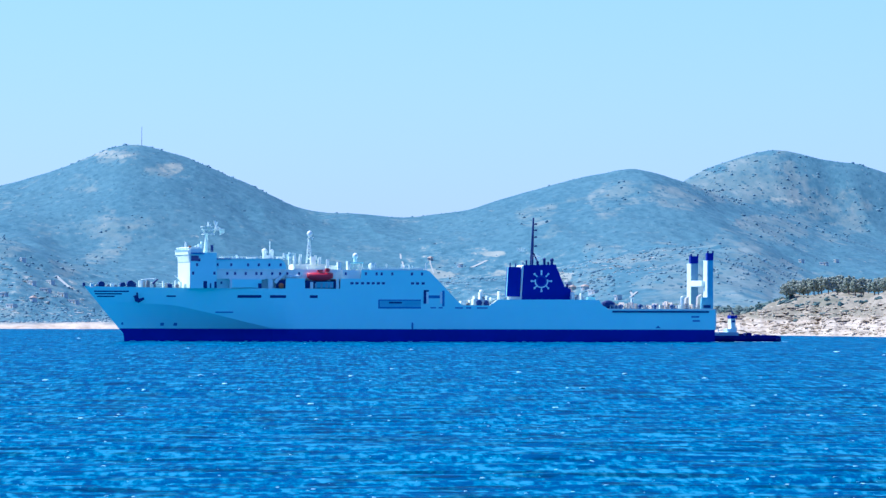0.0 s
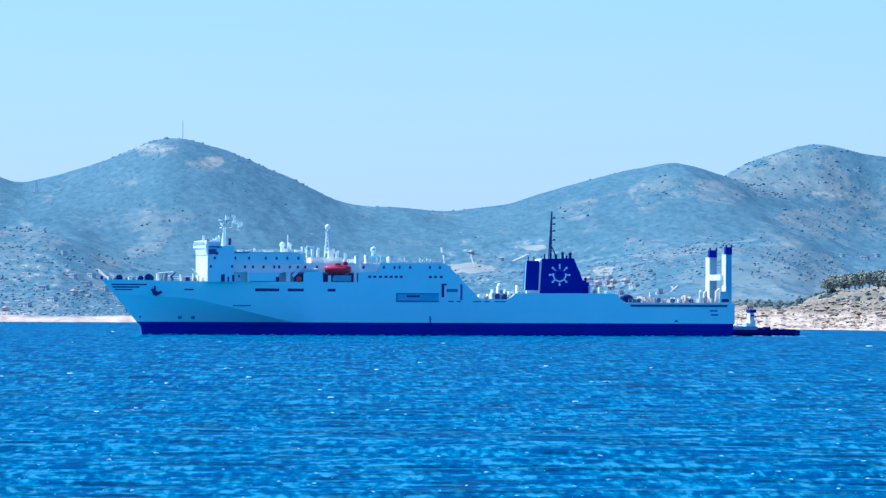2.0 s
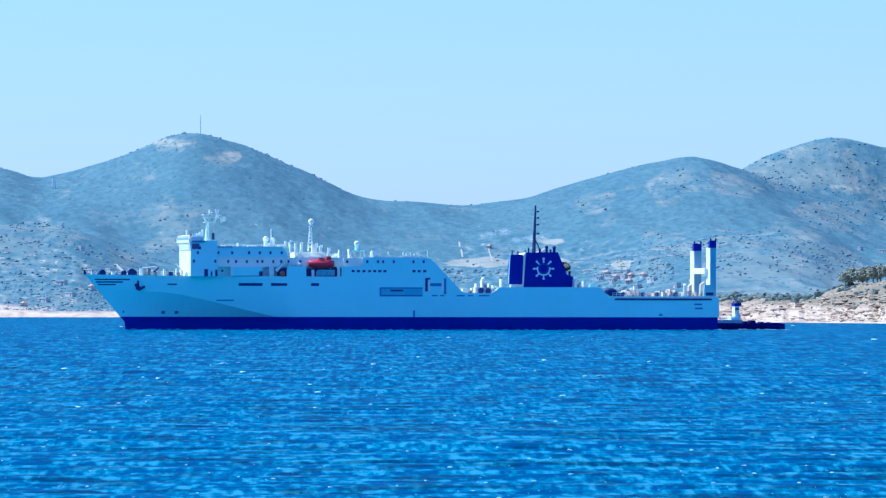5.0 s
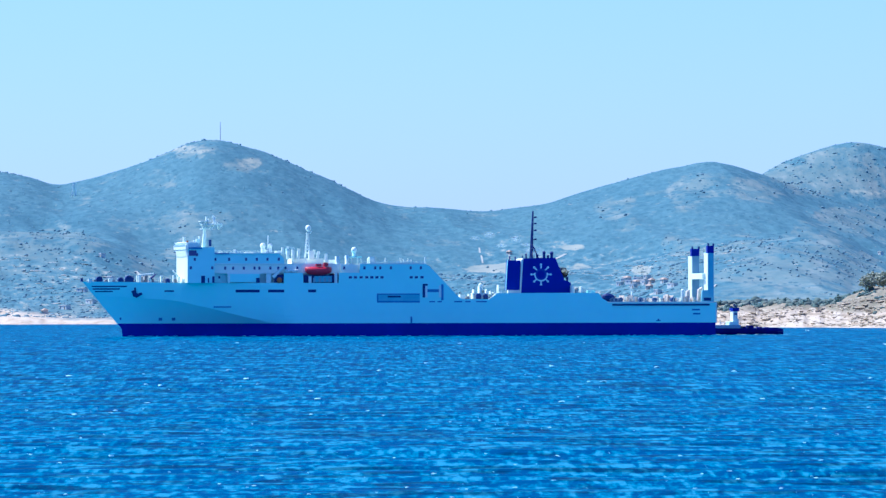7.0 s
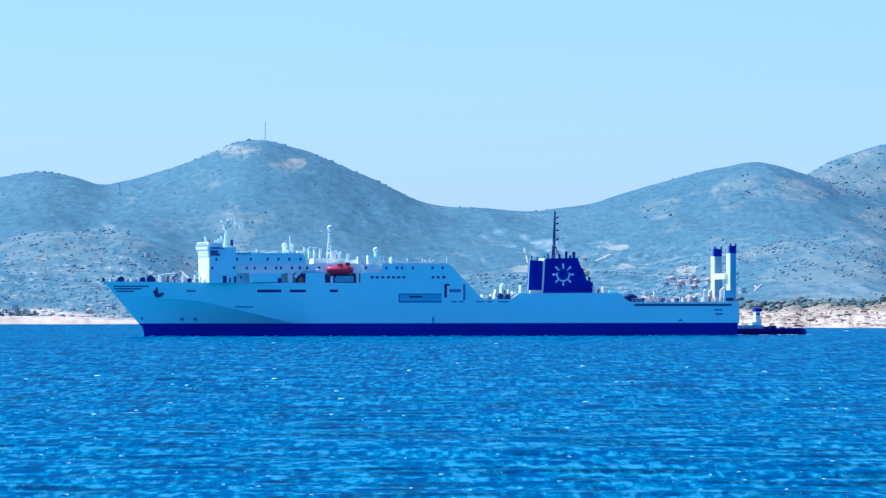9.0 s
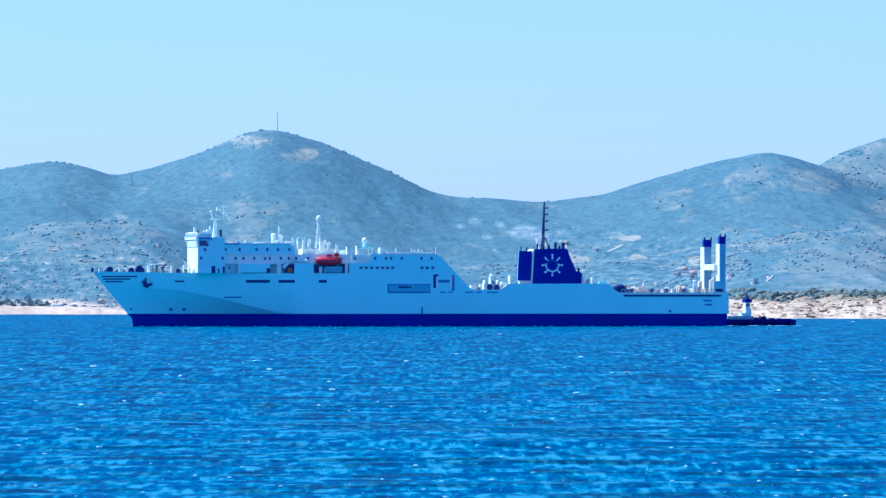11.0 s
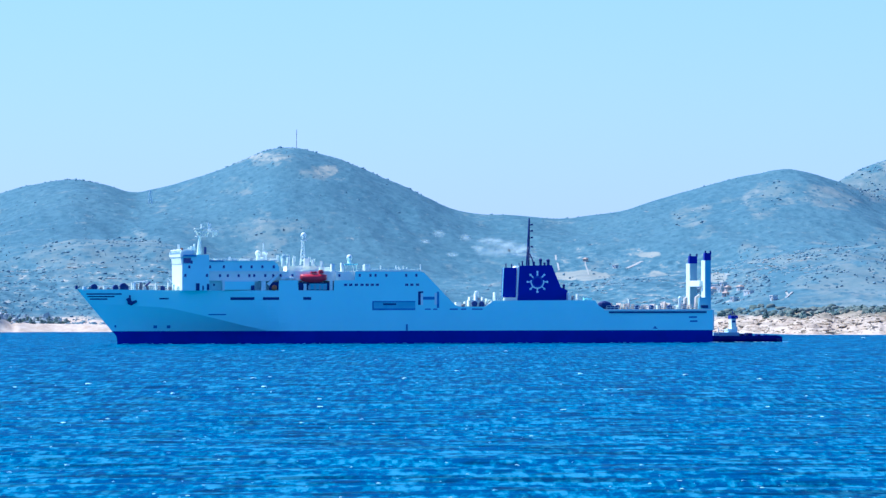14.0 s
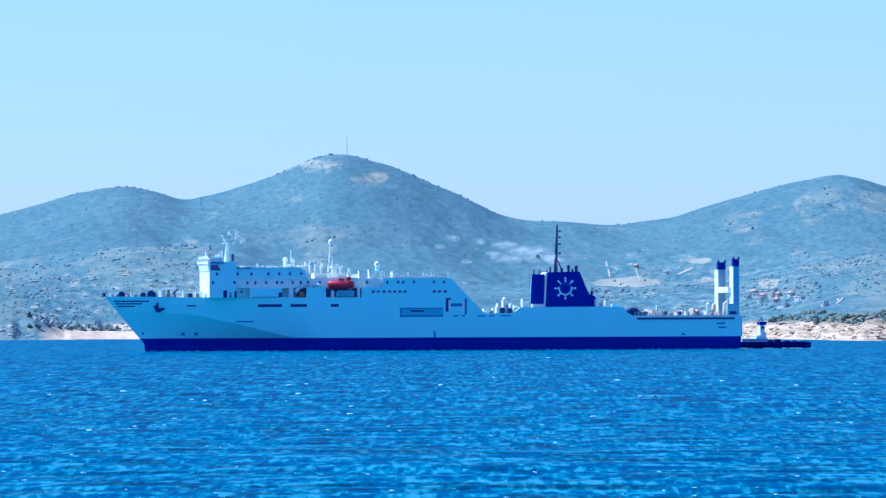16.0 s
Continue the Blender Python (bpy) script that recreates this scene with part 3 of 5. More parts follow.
block("lower_deckhouse", 397, 600, 466, 485, Y1 + 2.2, 8.4, M_UPPER, "pale blue lower deckhouse")
block("boat_deck_bulwark", 424, 478, 468, 482.5, Y1 + 0.1, Y1 + 0.35, M_HULL, "shade-blue boat deck screen")
block("boat_deck_canopy", 420, 484, 465.5, 468, Y1 + 0.2, Y1 + 2.4, M_WHITE)
for u in (421.5, 490, 494):
    block("deck_post", u, u + 4, 467, 484, Y1 - 0.05, Y1 + 0.5, M_WHITE, "white deck post")
block("deck_edge", 674, 766, 446.8, 449.6, -HB + 0.3, -HB + 0.5, M_WHITE, "white low bulwark on the casing roof")
block("roof_vent", 673, 682, 438, 450, -HB + 0.8, -HB + 2.0, M_WHITE, "white box vent on the casing roof")
casing = block("deckhouse_block", 622, 657, 451, 466.5, Y1 + 0.4, 9.0, M_HOUSE, "white deckhouse before the long casing")
block("upper_box", 540, 592, 440.5, 451, Y1 + 5, 5.0, M_HOUSE, "white machinery house on the roof")
block("upper_box", 600, 612, 443, 451, Y1 + 3, 5.0, M_WHITE)
for u0, u1, v0, v1, mt in ((405, 412, 428, 431, M_HOUSE), (433, 436, 425.5, 431, M_WHITE), (452, 468, 428.5, 431, M_HOUSE), (506, 517, 427.5, 432, M_HOUSE), (527, 531, 427, 442, M_WHITE), (536, 540, 425, 451, M_WHITE), (546, 549.5, 427, 442, M_WHITE), (566, 575, 427, 442, M_HOUSE), (580, 584, 430, 442, M_WHITE), (595, 599, 432, 451, M_WHITE), (615, 619, 441, 451, M_WHITE)):
    block("roof_locker", u0, u1, v0, v1, Y1 + 4.2, Y1 + 5.6, mt, "white locker or vent on the deckhouse roof", 0.08)
for u0, u1, v0, v1 in ((374.5, 381, 471, 483.8), (394, 398, 472, 483.5), (386, 388.5, 475, 483.5), (472, 478, 475, 483.5), (405, 408, 472, 476)):
    block("deck_door", u0, u1, v0, v1, Y1 - 0.06, Y1 + 0.15, M_DARK, "dark open doorway in the deckhouse side")
# inclined stair by the boat deck
bm = bmesh.new()
prism(bm, [(ex(500, Y1), ez(472, 500)), (ex(521, Y1), ez(453, 521)), (ex(521, Y1), ez(457, 521)), (ex(504, Y1), ez(476, 504))], Y1 - 0.1, Y1 + 0.9)
part("stair", bm, M_WHITE, ship, "white inclined stair")
block("mooring_recess", 504, 521, 469, 483, Y1 + 0.3, Y1 + 0.6, M_DARK, "dark recess beside the stair")
bm = bmesh.new()
ball(bm, at(513, 479, Y1 - 0.3), 0.75, 0.5, 0.75)
part("life_ring_box", bm, M_RUST, ship, "orange rescue drum")

# windows and hull ports, each a piece of its own
bm = bmesh.new()
box(bm, -0.28, 0.28, -0.03, 0.05, -0.38, 0.38, 0.02)
win_me = mesh_of("window", bm, M_GLASS)
bm = bmesh.new()
box(bm, -0.42, 0.42, -0.03, 0.05, -0.30, 0.30, 0.02)
port_me = mesh_of("side_port", bm, M_GLASS)
for y, v, us in ((Y1 + 0.8, 442, (399.5, 424, 454, 473, 492, 512)), (Y1 + 1.0, 457.5, (417, 431, 450, 469, 477.5, 497, 511, 524, 545, 628)), (Y1, 457, (356, 394)), (Y1, 442, (363,)), (Y1 - 0.05, 433.5, (367,)), (-HB, 457.5, (664, 683, 692, 711, 746, 764))):
    for u in us:
        yy = y if u != 628 else Y1 + 0.4
        owner = casing if u == 628 else {Y1 + 0.8: upper, Y1 + 1.0: middle, -HB: hull}.get(y, house)
        shared("window", win_me, owner, Matrix.Translation(at(u, v, yy)))
for u in (639, 648, 658, 668, 677, 686, 695, 747, 756, 766):
    shared("side_port", port_me, hull, Matrix.Translation(at(u, 474.2)))
block("wing_window", 352.5, 366, 426, 435.5, Y1 - 0.08, Y1 + 0.05, M_GLASS, "dark wheelhouse side window")
# Pale paint in place of glass gives these windows their sunlit look.
bm = bmesh.new()
for k in range(7):
    y0 = Y1 + 1.0 + k * 2.8
    box(bm, ex(347.5) - 0.06, ex(347.5) + 0.02, y0, y0 + 2.2, ez(419.5), ez(415.5))
part("wheelhouse_windows", bm, M_PALE, wing, "wheelhouse front windows coloured pale as if sunlit")


def plate(name, u0, u1, v0, v1, mat, label="", thick=0.06, n=6):
    """A flat piece that follows the hull's side."""
    bm = bmesh.new()
    rows = []
    for k in range(n + 1):
        x = ex(u0 + (u1 - u0) * k / n)
        z1, z0 = ez(v0, u0), ez(v1, u0)
        rows.append([bm.verts.new((x, side(x, z0) - thick, z0)), bm.verts.new((x, side(x, z1) - thick, z1)), bm.verts.new((x, side(x, z1) + 0.05, z1)), bm.verts.new((x, side(x, z0) + 0.05, z0))])
    for a, b in zip(rows, rows[1:]):
        for k in range(4):
            bm.faces.new((a[k], b[k], b[(k + 1) % 4], a[(k + 1) % 4]))
    bm.faces.new(rows[0])
    bm.faces.new(rows[-1][::-1])
    return part(name, bm, mat, hull, label)


for u0, u1 in ((437, 478), (493, 521.5), (564, 578)):
    plate("mooring_port", u0, u1, 495.8, 500.6, M_DARK, "dark slot in the hull side")
plate("mooring_port", 315, 331, 496.8, 499.2, M_DARK, "dark slot in the hull side")
for u0, u1, v in ((196, 256, 489.5), (198, 244, 494), (202, 232, 498.5)):
    plate("bow_stripe", u0 - 6, u1 - 6, v - 1.1, v + 1.1, M_DARK, "dark painted bow stripe", n=14)
plate("fender_strip", 400, 430, 525.3, 527.3, M_SLATE, "slate blue rubbing strip", 0.2)
plate("ramp_recess", 686, 762, 503, 505, M_SLATE, "slate blue frame of the side ramp", 0.12)
plate("ramp_recess", 686, 762, 516, 519, M_SLATE, "slate blue frame of the side ramp", 0.12)
plate("ramp_recess", 686, 688.5, 505, 516, M_SLATE, "slate blue frame of the side ramp", 0.12)
# Darker blue panel: the recess shade is in the paint, the plate stands proud.
plate("ramp_panel", 688.5, 762, 505, 516, M_MID, "closed side ramp with recess shade in its colour", 0.08)
plate("ramp_hatch", 705, 728, 507, 510, M_DARK, "dark hatch on the side ramp", 0.14)
for u0, u1, v0, v1, mt in ((767, 771.5, 486.5, 510, M_DARK), (771.5, 775.5, 490, 510, M_WHITE), (775.5, 796, 495.5, 500.5, M_SLATE), (768, 776, 486, 489, M_DARK), (796, 800, 489, 510, M_WHITE), (800, 804, 487, 515, M_SLATE)):
    plate("boarding_recess", u0, u1, v0, v1, mt, "recess of the boarding port", 0.1, 2)
for u0, u1 in ((779, 789), (793.5, 801), (823, 837), (843, 852), (862, 881)):
    plate("scupper", u0, u1, 516.4, 518.6, M_SLATE, "dark narrow slot", 0.06, 2)
plate("pilot_door", 745.5, 748.5, 544, 556, M_SLATE, "narrow pilot door", 0.08, 1)
plate("draught_mark", 1184, 1187, 548.5, 552, M_SLATE, "", 0.06, 1)
plate("draught_mark", 1181.5, 1189.5, 551, 552.6, M_SLATE, "", 0.07, 1)
for u0, u1, v in ((1245, 1259, 532.3), (1247, 1260, 539.5)):
    plate("stern_lettering", u0, u1, v - 1.4, v + 1.4, M_SLATE, "faded bar of unreadable lettering", 0.06, 2)
plate("stern_fender", 1104, 1276, 522, 525, M_DARK, "dark stern rubbing strake", 0.25)
plate("stern_deck_edge", 1096, 1284, 518, 520.4, M_WHITE, "white stern deck edge", 0.15)
for u in (308, 331):
    plate("thruster_mark", u, u + 6, 545.5, 550.5, M_SLATE, "round bow thruster mark", 0.06, 2)
plate("thruster_mark", 240, 243, 545, 549, M_SLATE, "", 0.06, 1)

# anchor
bm = bmesh.new()
ax, az = ex(266), ez(500, 266)
ay = side(ax, az) - 0.25
rod(bm, (ax - 0.3, ay, az + 1.2), (ax - 0.1, ay, az - 0.8), 0.22)
rod(bm, (ax - 0.9, ay, az + 0.4), (ax - 0.2, ay, az - 1.1), 0.42, 0.3)
rod(bm, (ax + 1.5, ay, az - 0.3), (ax - 0.2, ay, az - 1.1), 0.30, 0.45)
ball(bm, (ax - 0.2, ay, az - 0.7), 0.7, 0.3, 0.6)
part("anchor", bm, M_DARK, ship, "dark stowed anchor")

# lifeboat in its davits
block("boat_bay", 556, 617, 470, 483.5, Y1 + 0.6, Y1 + 2.3, M_DARK, "dark bay under the lifeboat")
block("bay_wall", 575, 606, 472, 482.5, Y1 + 0.3, Y1 + 0.5, M_MID, "mid blue bay screen")
for u in (573, 583, 592, 600):
    block("bay_locker", u, u + 4, 474.5, 483, Y1 + 0.05, Y1 + 0.28, M_PALE, "pale locker under the lifeboat", 0.05)
for u0, u1 in ((524, 533), (536, 546)):
    bm = bmesh.new()
    rod(bm, at(u0 + 1.5, 462.8, Y1 + 0.5), at(u1 - 1.5, 462.8, Y1 + 0.5), 0.48, n=14)
    ball(bm, at(u0 + 1.5, 462.8, Y1 + 0.5), 0.48)
    ball(bm, at(u1 - 1.5, 462.8, Y1 + 0.5), 0.48)
    box(bm, ex(u0 + 2), ex(u1 - 2), Y1 + 0.2, Y1 + 0.8, ez(466.2), ez(464))
    part("life_raft", bm, M_WHITE, ship, "white life raft canister on its cradle", True)
bx0, bx1, bz0, bz1 = ex(559.5), ex(606), ez(471), ez(453)
lifeboat = new("lifeboat")
lifeboat.parent = ship
tagged(lifeboat, "red enclosed lifeboat")
bm = bmesh.new()
stations = []
for k in range(13):
    w = k / 12
    x = bx0 + (bx1 - bx0) * w
    full = max(0.06, 1 - abs(2 * w - 1) ** 3.2)
    ring = []
    for j in range(12):
        a = 2 * math.pi * j / 12
        yy, zz = math.cos(a) * 1.35 * full, math.sin(a)
        zz = (bz0 + bz1) / 2 + (zz * (0.95 if zz > 0 else 1.25) * (0.55 + 0.45 * full)) + 0.25 * abs(2 * w - 1) ** 2
        ring.append(bm.verts.new((x, Y1 + 0.2 + yy, zz)))
    stations.append(ring)
for a, b in zip(stations, stations[1:]):
    for j in range(12):
        bm.faces.new((a[j], b[j], b[(j + 1) % 12], a[(j + 1) % 12]))
bm.faces.new(stations[0])
bm.faces.new(stations[-1])
part("boat_hull", bm, M_RED, lifeboat, smooth=True)
bm = bmesh.new()
box(bm, ex(592), ex(600), Y1 - 0.4, Y1 + 0.8, bz1 - 0.2, bz1 + 0.75, 0.15)
box(bm, ex(578), ex(588), Y1 - 0.4, Y1 + 0.8, bz1 - 0.2, bz1 + 0.35, 0.12)
part("boat_cabin", bm, M_RED, lifeboat, "red steering cabin")
for u in (562, 602):
    bm = bmesh.new()
    d = 1 if u < 580 else -1
    prism(bm, [(ex(u), ez(443, u)), (ex(u + 1.6), ez(443, u)), (ex(u + 2.5 + 3 * d), ez(484, u)), (ex(u - 1 + 3 * d), ez(484, u))], Y1 + 1.4, Y1 + 1.8)
    part("davit", bm, M_WHITE, ship, "white lifeboat davit")
block("davit_foot", 611, 616, 466, 484, Y1 - 0.1, Y1 + 0.6, M_WHITE)
block("davit_foot", 565, 570, 472, 484, Y1 - 0.1, Y1 + 0.5, M_WHITE)

# masts, domes and vents on the roofs
bm = bmesh.new()
mx, mz = ex(380, -2), ez(424, 380, -2)
rod(bm, (mx, -2, mz), (mx + 0.15, -2, ez(386, 380, -2)), 0.75, 0.3)
box(bm, mx - 1.6, mx + 1.6, -3.4, -0.6, mz - 1.2, mz + 0.4, 0.1)
rmast = part("radar_mast", bm, M_WHITE, ship, "white radar mast with platforms")
for u0, u1, v in ((374, 394, 388), (375, 412, 380), (372, 391, 374.5)):
    bm = bmesh.new()
    box(bm, ex(u0, -2), ex(u1, -2), -3.6, -0.4, ez(v + 0.7, 380, -2), ez(v - 0.5, 380, -2))
    part("mast_platform", bm, M_WHITE, rmast)
for p, q in (((391, 388), (402, 374)), ((396, 380), (400, 366)), ((405, 389), (406, 379)), ((379, 388), (373, 378)), ((384, 384), (388, 370)), ((412, 383), (403, 377)), ((384, 380), (384, 366)), ((399, 380), (395, 364))):
    bm = bmesh.new()
    rod(bm, at(*p, -2), at(*q, -2), 0.22)
    part("aerial", bm, M_WHITE, rmast)
bm = bmesh.new()
box(bm, ex(404, -2), ex(412.5, -2), -2.8, -1.2, ez(386.5, 408, -2), ez(378, 408, -2), 0.2)
part("radar_scanner", bm, M_WHITE, rmast, "white radar scanner")
block("mast_exhaust", 389, 393, 407, 419, -3, -2, M_DARK, "dark exhaust stub")
block("roof_locker", 384, 424, 430.5, 432.5, Y1 + 0.4, -6, M_SLATE)
for u0, u1, v0 in ((361, 364, 408), (366, 371, 405.5), (343, 346, 402), (371, 373, 401)):
    block("roof_vent", u0, u1, v0, 412.5, -4, -3, M_WHITE)

def post(name, u, v0, v1, r, mat, y=-4.0, dome=0.0, label=""):
    bm = bmesh.new()
    rod(bm, at(u, v1, y), at(u, v0, y), r)
    if dome:
        x, yy, z = at(u, v0, y)
        ball(bm, (x, yy, z), dome)
    return part(name, bm, mat, ship, label)


post("vent_post", 484, 418, 433, 0.55, M_WHITE, dome=0.75, label="white mushroom vent")
post("vent_post", 489, 425, 433, 0.9, M_WHITE)
post("aerial_pole", 493.5, 400, 433, 0.16, M_WHITE)
post("vent_post", 497, 418, 433, 0.45, M_WHITE, dome=0.6)
for u, v0 in ((404, 428), (434, 424), (437, 427), (443, 428), (519, 421), (529, 419.5), (534, 421), (538, 421), (548, 423), (575, 425), (583, 428)):
    post("roof_post", u, v0, 433, 0.32, M_WHITE, y=-3.0)
block("roof_vent", 527, 539, 423, 432.5, -4, -1, M_PALE, "pale grey roof vent house")
# lattice signal mast
bm = bmesh.new()
for uu, yy in ((558, -5), (566.5, -5), (559.5, -3.4), (567.5, -3.4)):
    rod(bm, at(uu, 439, yy), at(563.5 + (uu - 562) * 0.25, 396, -4.2 + (yy + 4.2) * 0.3), 0.13)
for k in range(6):
    v = 434 - k * 6.5
    w = 4.2 - k * 0.55
    rod(bm, at(562.6 - w, v, -5), at(563 + w * 0.9, v - 6, -4.6), 0.09)
    rod(bm, at(562.6 + w, v, -5), at(563 - w * 0.9, v - 6, -4.6), 0.09)
smast = part("lattice_mast", bm, M_WHITE, ship, "white lattice signal mast")
bm = bmesh.new()
ball(bm, at(564.5, 387, -4.2), 0.75, 0.75, 0.85)
box(bm, ex(561, -4.2), ex(569, -4.2), -5, -3.4, ez(396), ez(395))
box(bm, ex(563, -4.2), ex(571, -4.2), -4.6, -3.8, ez(393.5), ez(392.5))
part("mast_dome", bm, M_WHITE, smast, "white dome at the mast head")
block("casing_vent", 614, 620, 437, 451, -9.4, -7.5, M_WHITE, "white upright vent")
block("casing_vent", 631.5, 636, 435, 451, -9.4, -7.5, M_WHITE, "white upright vent")
block("casing_vent", 671, 680, 438, 451, -9.6, -7.4, M_WHITE, "white upright vent", 0.3)
block("dome_platform", 633, 660, 437, 439, -8.5, -5.0, M_HULL, "shade-blue platform under the dome")
post("dome_stand", 645.5, 430, 438, 0.5, M_WHITE, -7)
bm = bmesh.new()
ball(bm, at(645.5, 426, -7), 0.75, 0.75, 0.8, 16)
part("satellite_dome", bm, M_WHITE, ship, "white satellite dome", True)
for u in (641, 652, 658):
    post("platform_leg", u, 438, 451, 0.15, M_WHITE, -8.2)
for u, v0 in ((701, 440), (728, 440), (733, 442), (736, 445), (741, 441), (747, 443), (771.5, 438), (689, 446), (757, 446)):
    post("casing_post", u, v0, 451, 0.17, M_WHITE, -9.8)


def railing(name, u0, u1, v0, v1, y, step=7.0):
    """A rail with its stanchions along the plane y."""
    bm = bmesh.new()
    n = max(2, int((u1 - u0) / step))
    for k in range(n + 1):
        u = u0 + (u1 - u0) * k / n
        x, _, z = at(u, v1, y)
        box(bm, x - 0.04, x + 0.04, y - 0.04, y + 0.04, z, ez(v0, u, y))
    for w in (0.0, 0.5):
        v = v0 + (v1 - v0) * w
        a, b = at(u0, v, y), at(u1, v, y)
        box(bm, a[0], b[0], y - 0.035, y + 0.035, a[2] - 0.04, a[2] + 0.04)
    return part(name, bm, M_WHITE, ship, "white deck railing")


railing("railing", 660, 772, 446.2, 450.4, -HB + 0.2)
railing("railing", 398, 520, 427, 431, -9.4)
railing("railing", 900, 914, 497, 503, -HB + 0.2)
railing("railing", 1033, 1066, 497, 503, -HB + 0.2)
railing("railing", 1100, 1262, 512, 518.5, -HB + 0.2)
railing("railing", 180, 345, 475, 482, 3.0, 9)
block("casing_edge", 656, 771, 449.6, 451.2, -HB - 0.08, -HB + 0.4, M_WHITE, "white casing top edge")

# foredeck gear behind the bulwark
block("jackstaff_foot", 161.5, 165.5, 474.5, 481, -0.4, 0.4, M_DARK, "dark stem head fitting")
random.seed(4)
for u, r, mt in ((194, 1.0, M_DARK), (232, 0.85, M_DARK), (246, 1.15, M_DARK), (250, 0.9, M_DARK), (186, 0.5, M_GREY), (206, 0.5, M_GREY), (219, 0.45, M_GREY), (315, 0.7, M_DARK), (328, 0.6, M_GREY), (375, 0.8, M_DARK), (379, 0.9, M_SLATE), (396, 0.7, M_DARK)):
    bm = bmesh.new()
    y = -min(5.0, max(0.2, 0.8 * half(ex(u, -3), 13.0) - 0.8))
    r = r * 0.85
    x, _, z = at(u, 483, y)
    rod(bm, (x, y - 0.8, z + r * 0.9), (x, y + 0.8, z + r * 0.9), r, n=14)
    box(bm, x - r * 1.1, x + r * 1.1, y - 0.5, y + 0.5, z - 0.4, z + 0.35 * r)
    part("mooring_winch", bm, mt, ship, "mooring winch drum on the foredeck")
for u, v0, w, mt in ((261, 470, 3, M_WHITE), (268, 472, 4, M_CREAM), (275, 470, 5, M_GREY), (283, 473, 4, M_WHITE), (303, 471, 2.4, M_WHITE), (308, 475, 4, M_CREAM), (288, 476, 3, M_GREY), (334, 473, 3, M_WHITE), (341, 476, 6, M_WHITE), (325, 470, 2, M_WHITE), (362, 478, 8, M_WHITE), (385, 476, 5, M_SLATE), (175, 476, 6, M_WHITE), (211, 476, 8, M_WHITE)):
    y = -min(5.0, max(0.2, 0.8 * half(ex(u, -3), 13.0) - 0.8))
    block("deck_locker", u, u + w, v0, 483.5, y - 0.7, y + 0.7, mt, "deck locker on the foredeck", 0.06)
bm = bmesh.new()
rod(bm, at(285, 476, -5), at(294, 468, -5), 0.3, 0.2)
part("deck_crane", bm, M_DARK, ship, "small dark deck crane jib")
bm = bmesh.new()
rod(bm, at(264, 470, -4), at(290, 467, -4), 0.22, 0.16)
rod(bm, at(266, 484, -4), at(266, 469, -4), 0.3)
part("deck_crane", bm, M_WHITE, ship, "white stowed crane boom on the foredeck")
bm = bmesh.new()
rod(bm, at(333, 472, -5), at(324, 462, -5), 0.25, 0.2)
part("deck_crane", bm, M_WHITE, ship, "small white deck crane jib")

# middle deck gear before the funnel
for u, v0, w, mt in ((834, 505, 9, M_WHITE), (846, 508, 4, M_GREY), (856, 502, 13, M_WHITE), (871, 502.5, 14, M_WHITE), (868, 490, 3, M_WHITE), (858, 496, 2, M_WHITE), (881, 496, 2.4, M_WHITE), (888, 499, 3, M_WHITE), (902, 488, 2.5, M_WHITE), (893, 501, 4, M_WHITE), (850, 504, 1.4, M_WHITE), (875, 497, 2, M_CREAM)):
    block("deck_locker", u, u + w, v0, 514 if u < 892 else 503.5, -8, -5.5, mt, "small gear on the middle deck", 0.06)
for u, r in ((866, 0.9), (879, 0.7)):
    bm = bmesh.new()
    x, y, z = at(u, 508, -8.3)
    rod(bm, (x, y - 0.7, z), (x, y + 0.7, z), r * 0.8, n=12)
    box(bm, x - 0.6, x + 0.6, y - 0.4, y + 0.4, z - 1.2, z)
    part("mooring_winch", bm, M_DARK, ship, "dark winch drum on the middle deck")
post("vent_post", 870, 489, 512, 0.5, M_WHITE, -7, 0.6)

# funnel
FY = -7.0
fun = outline("funnel", [(942.5, 503), (946.5, 441), (1003, 440), (1019, 479.5), (1023, 481), (1030.5, 484), (1030.5, 503)], FY, 0.5, M_NAVY, "navy funnel casing with a pale ring emblem")
outline("funnel_edge", [(939.5, 503), (942.5, 444), (946, 441), (942, 503)], FY + 0.05, 0.4, M_WHITE, "white front edge of the funnel")
outline("funnel_vent_house", [(915.5, 497), (918.5, 444.5), (941, 444.5), (939, 497)], FY - 0.2, FY + 1.6, M_NAVY, "navy vent house before the funnel")
outline("vent_house_edge", [(914.9, 497), (917.9, 444.5), (918.9, 444.5), (915.9, 497)], FY - 0.24, FY + 0.2, M_HULL, "pale front edge of the vent house")
outline("funnel_base", [(920, 504), (920.5, 496.5), (940, 496.5), (940, 504)], FY + 0.1, FY + 2.4, M_WHITE, "white vent house base")
bm = bmesh.new()
cx, cz, fy = ex(977.5, FY), ez(469.5, 977, FY), FY - 0.05
n = 40
ring = []
for k in range(n):
    a = math.radians(165 + 210 * k / (n - 1))
    ring.append([bm.verts.new((cx + r * math.cos(a), y, cz + r * math.sin(a))) for r, y in ((1.50, fy), (1.84, fy), (1.84, fy + 0.1), (1.50, fy + 0.1))])
for k in range(n - 1):
    a, b = ring[k], ring[k + 1]
    for j in range(4):
        bm.faces.new((a[j], b[j], b[(j + 1) % 4], a[(j + 1) % 4]))
bowl = bmesh.new()
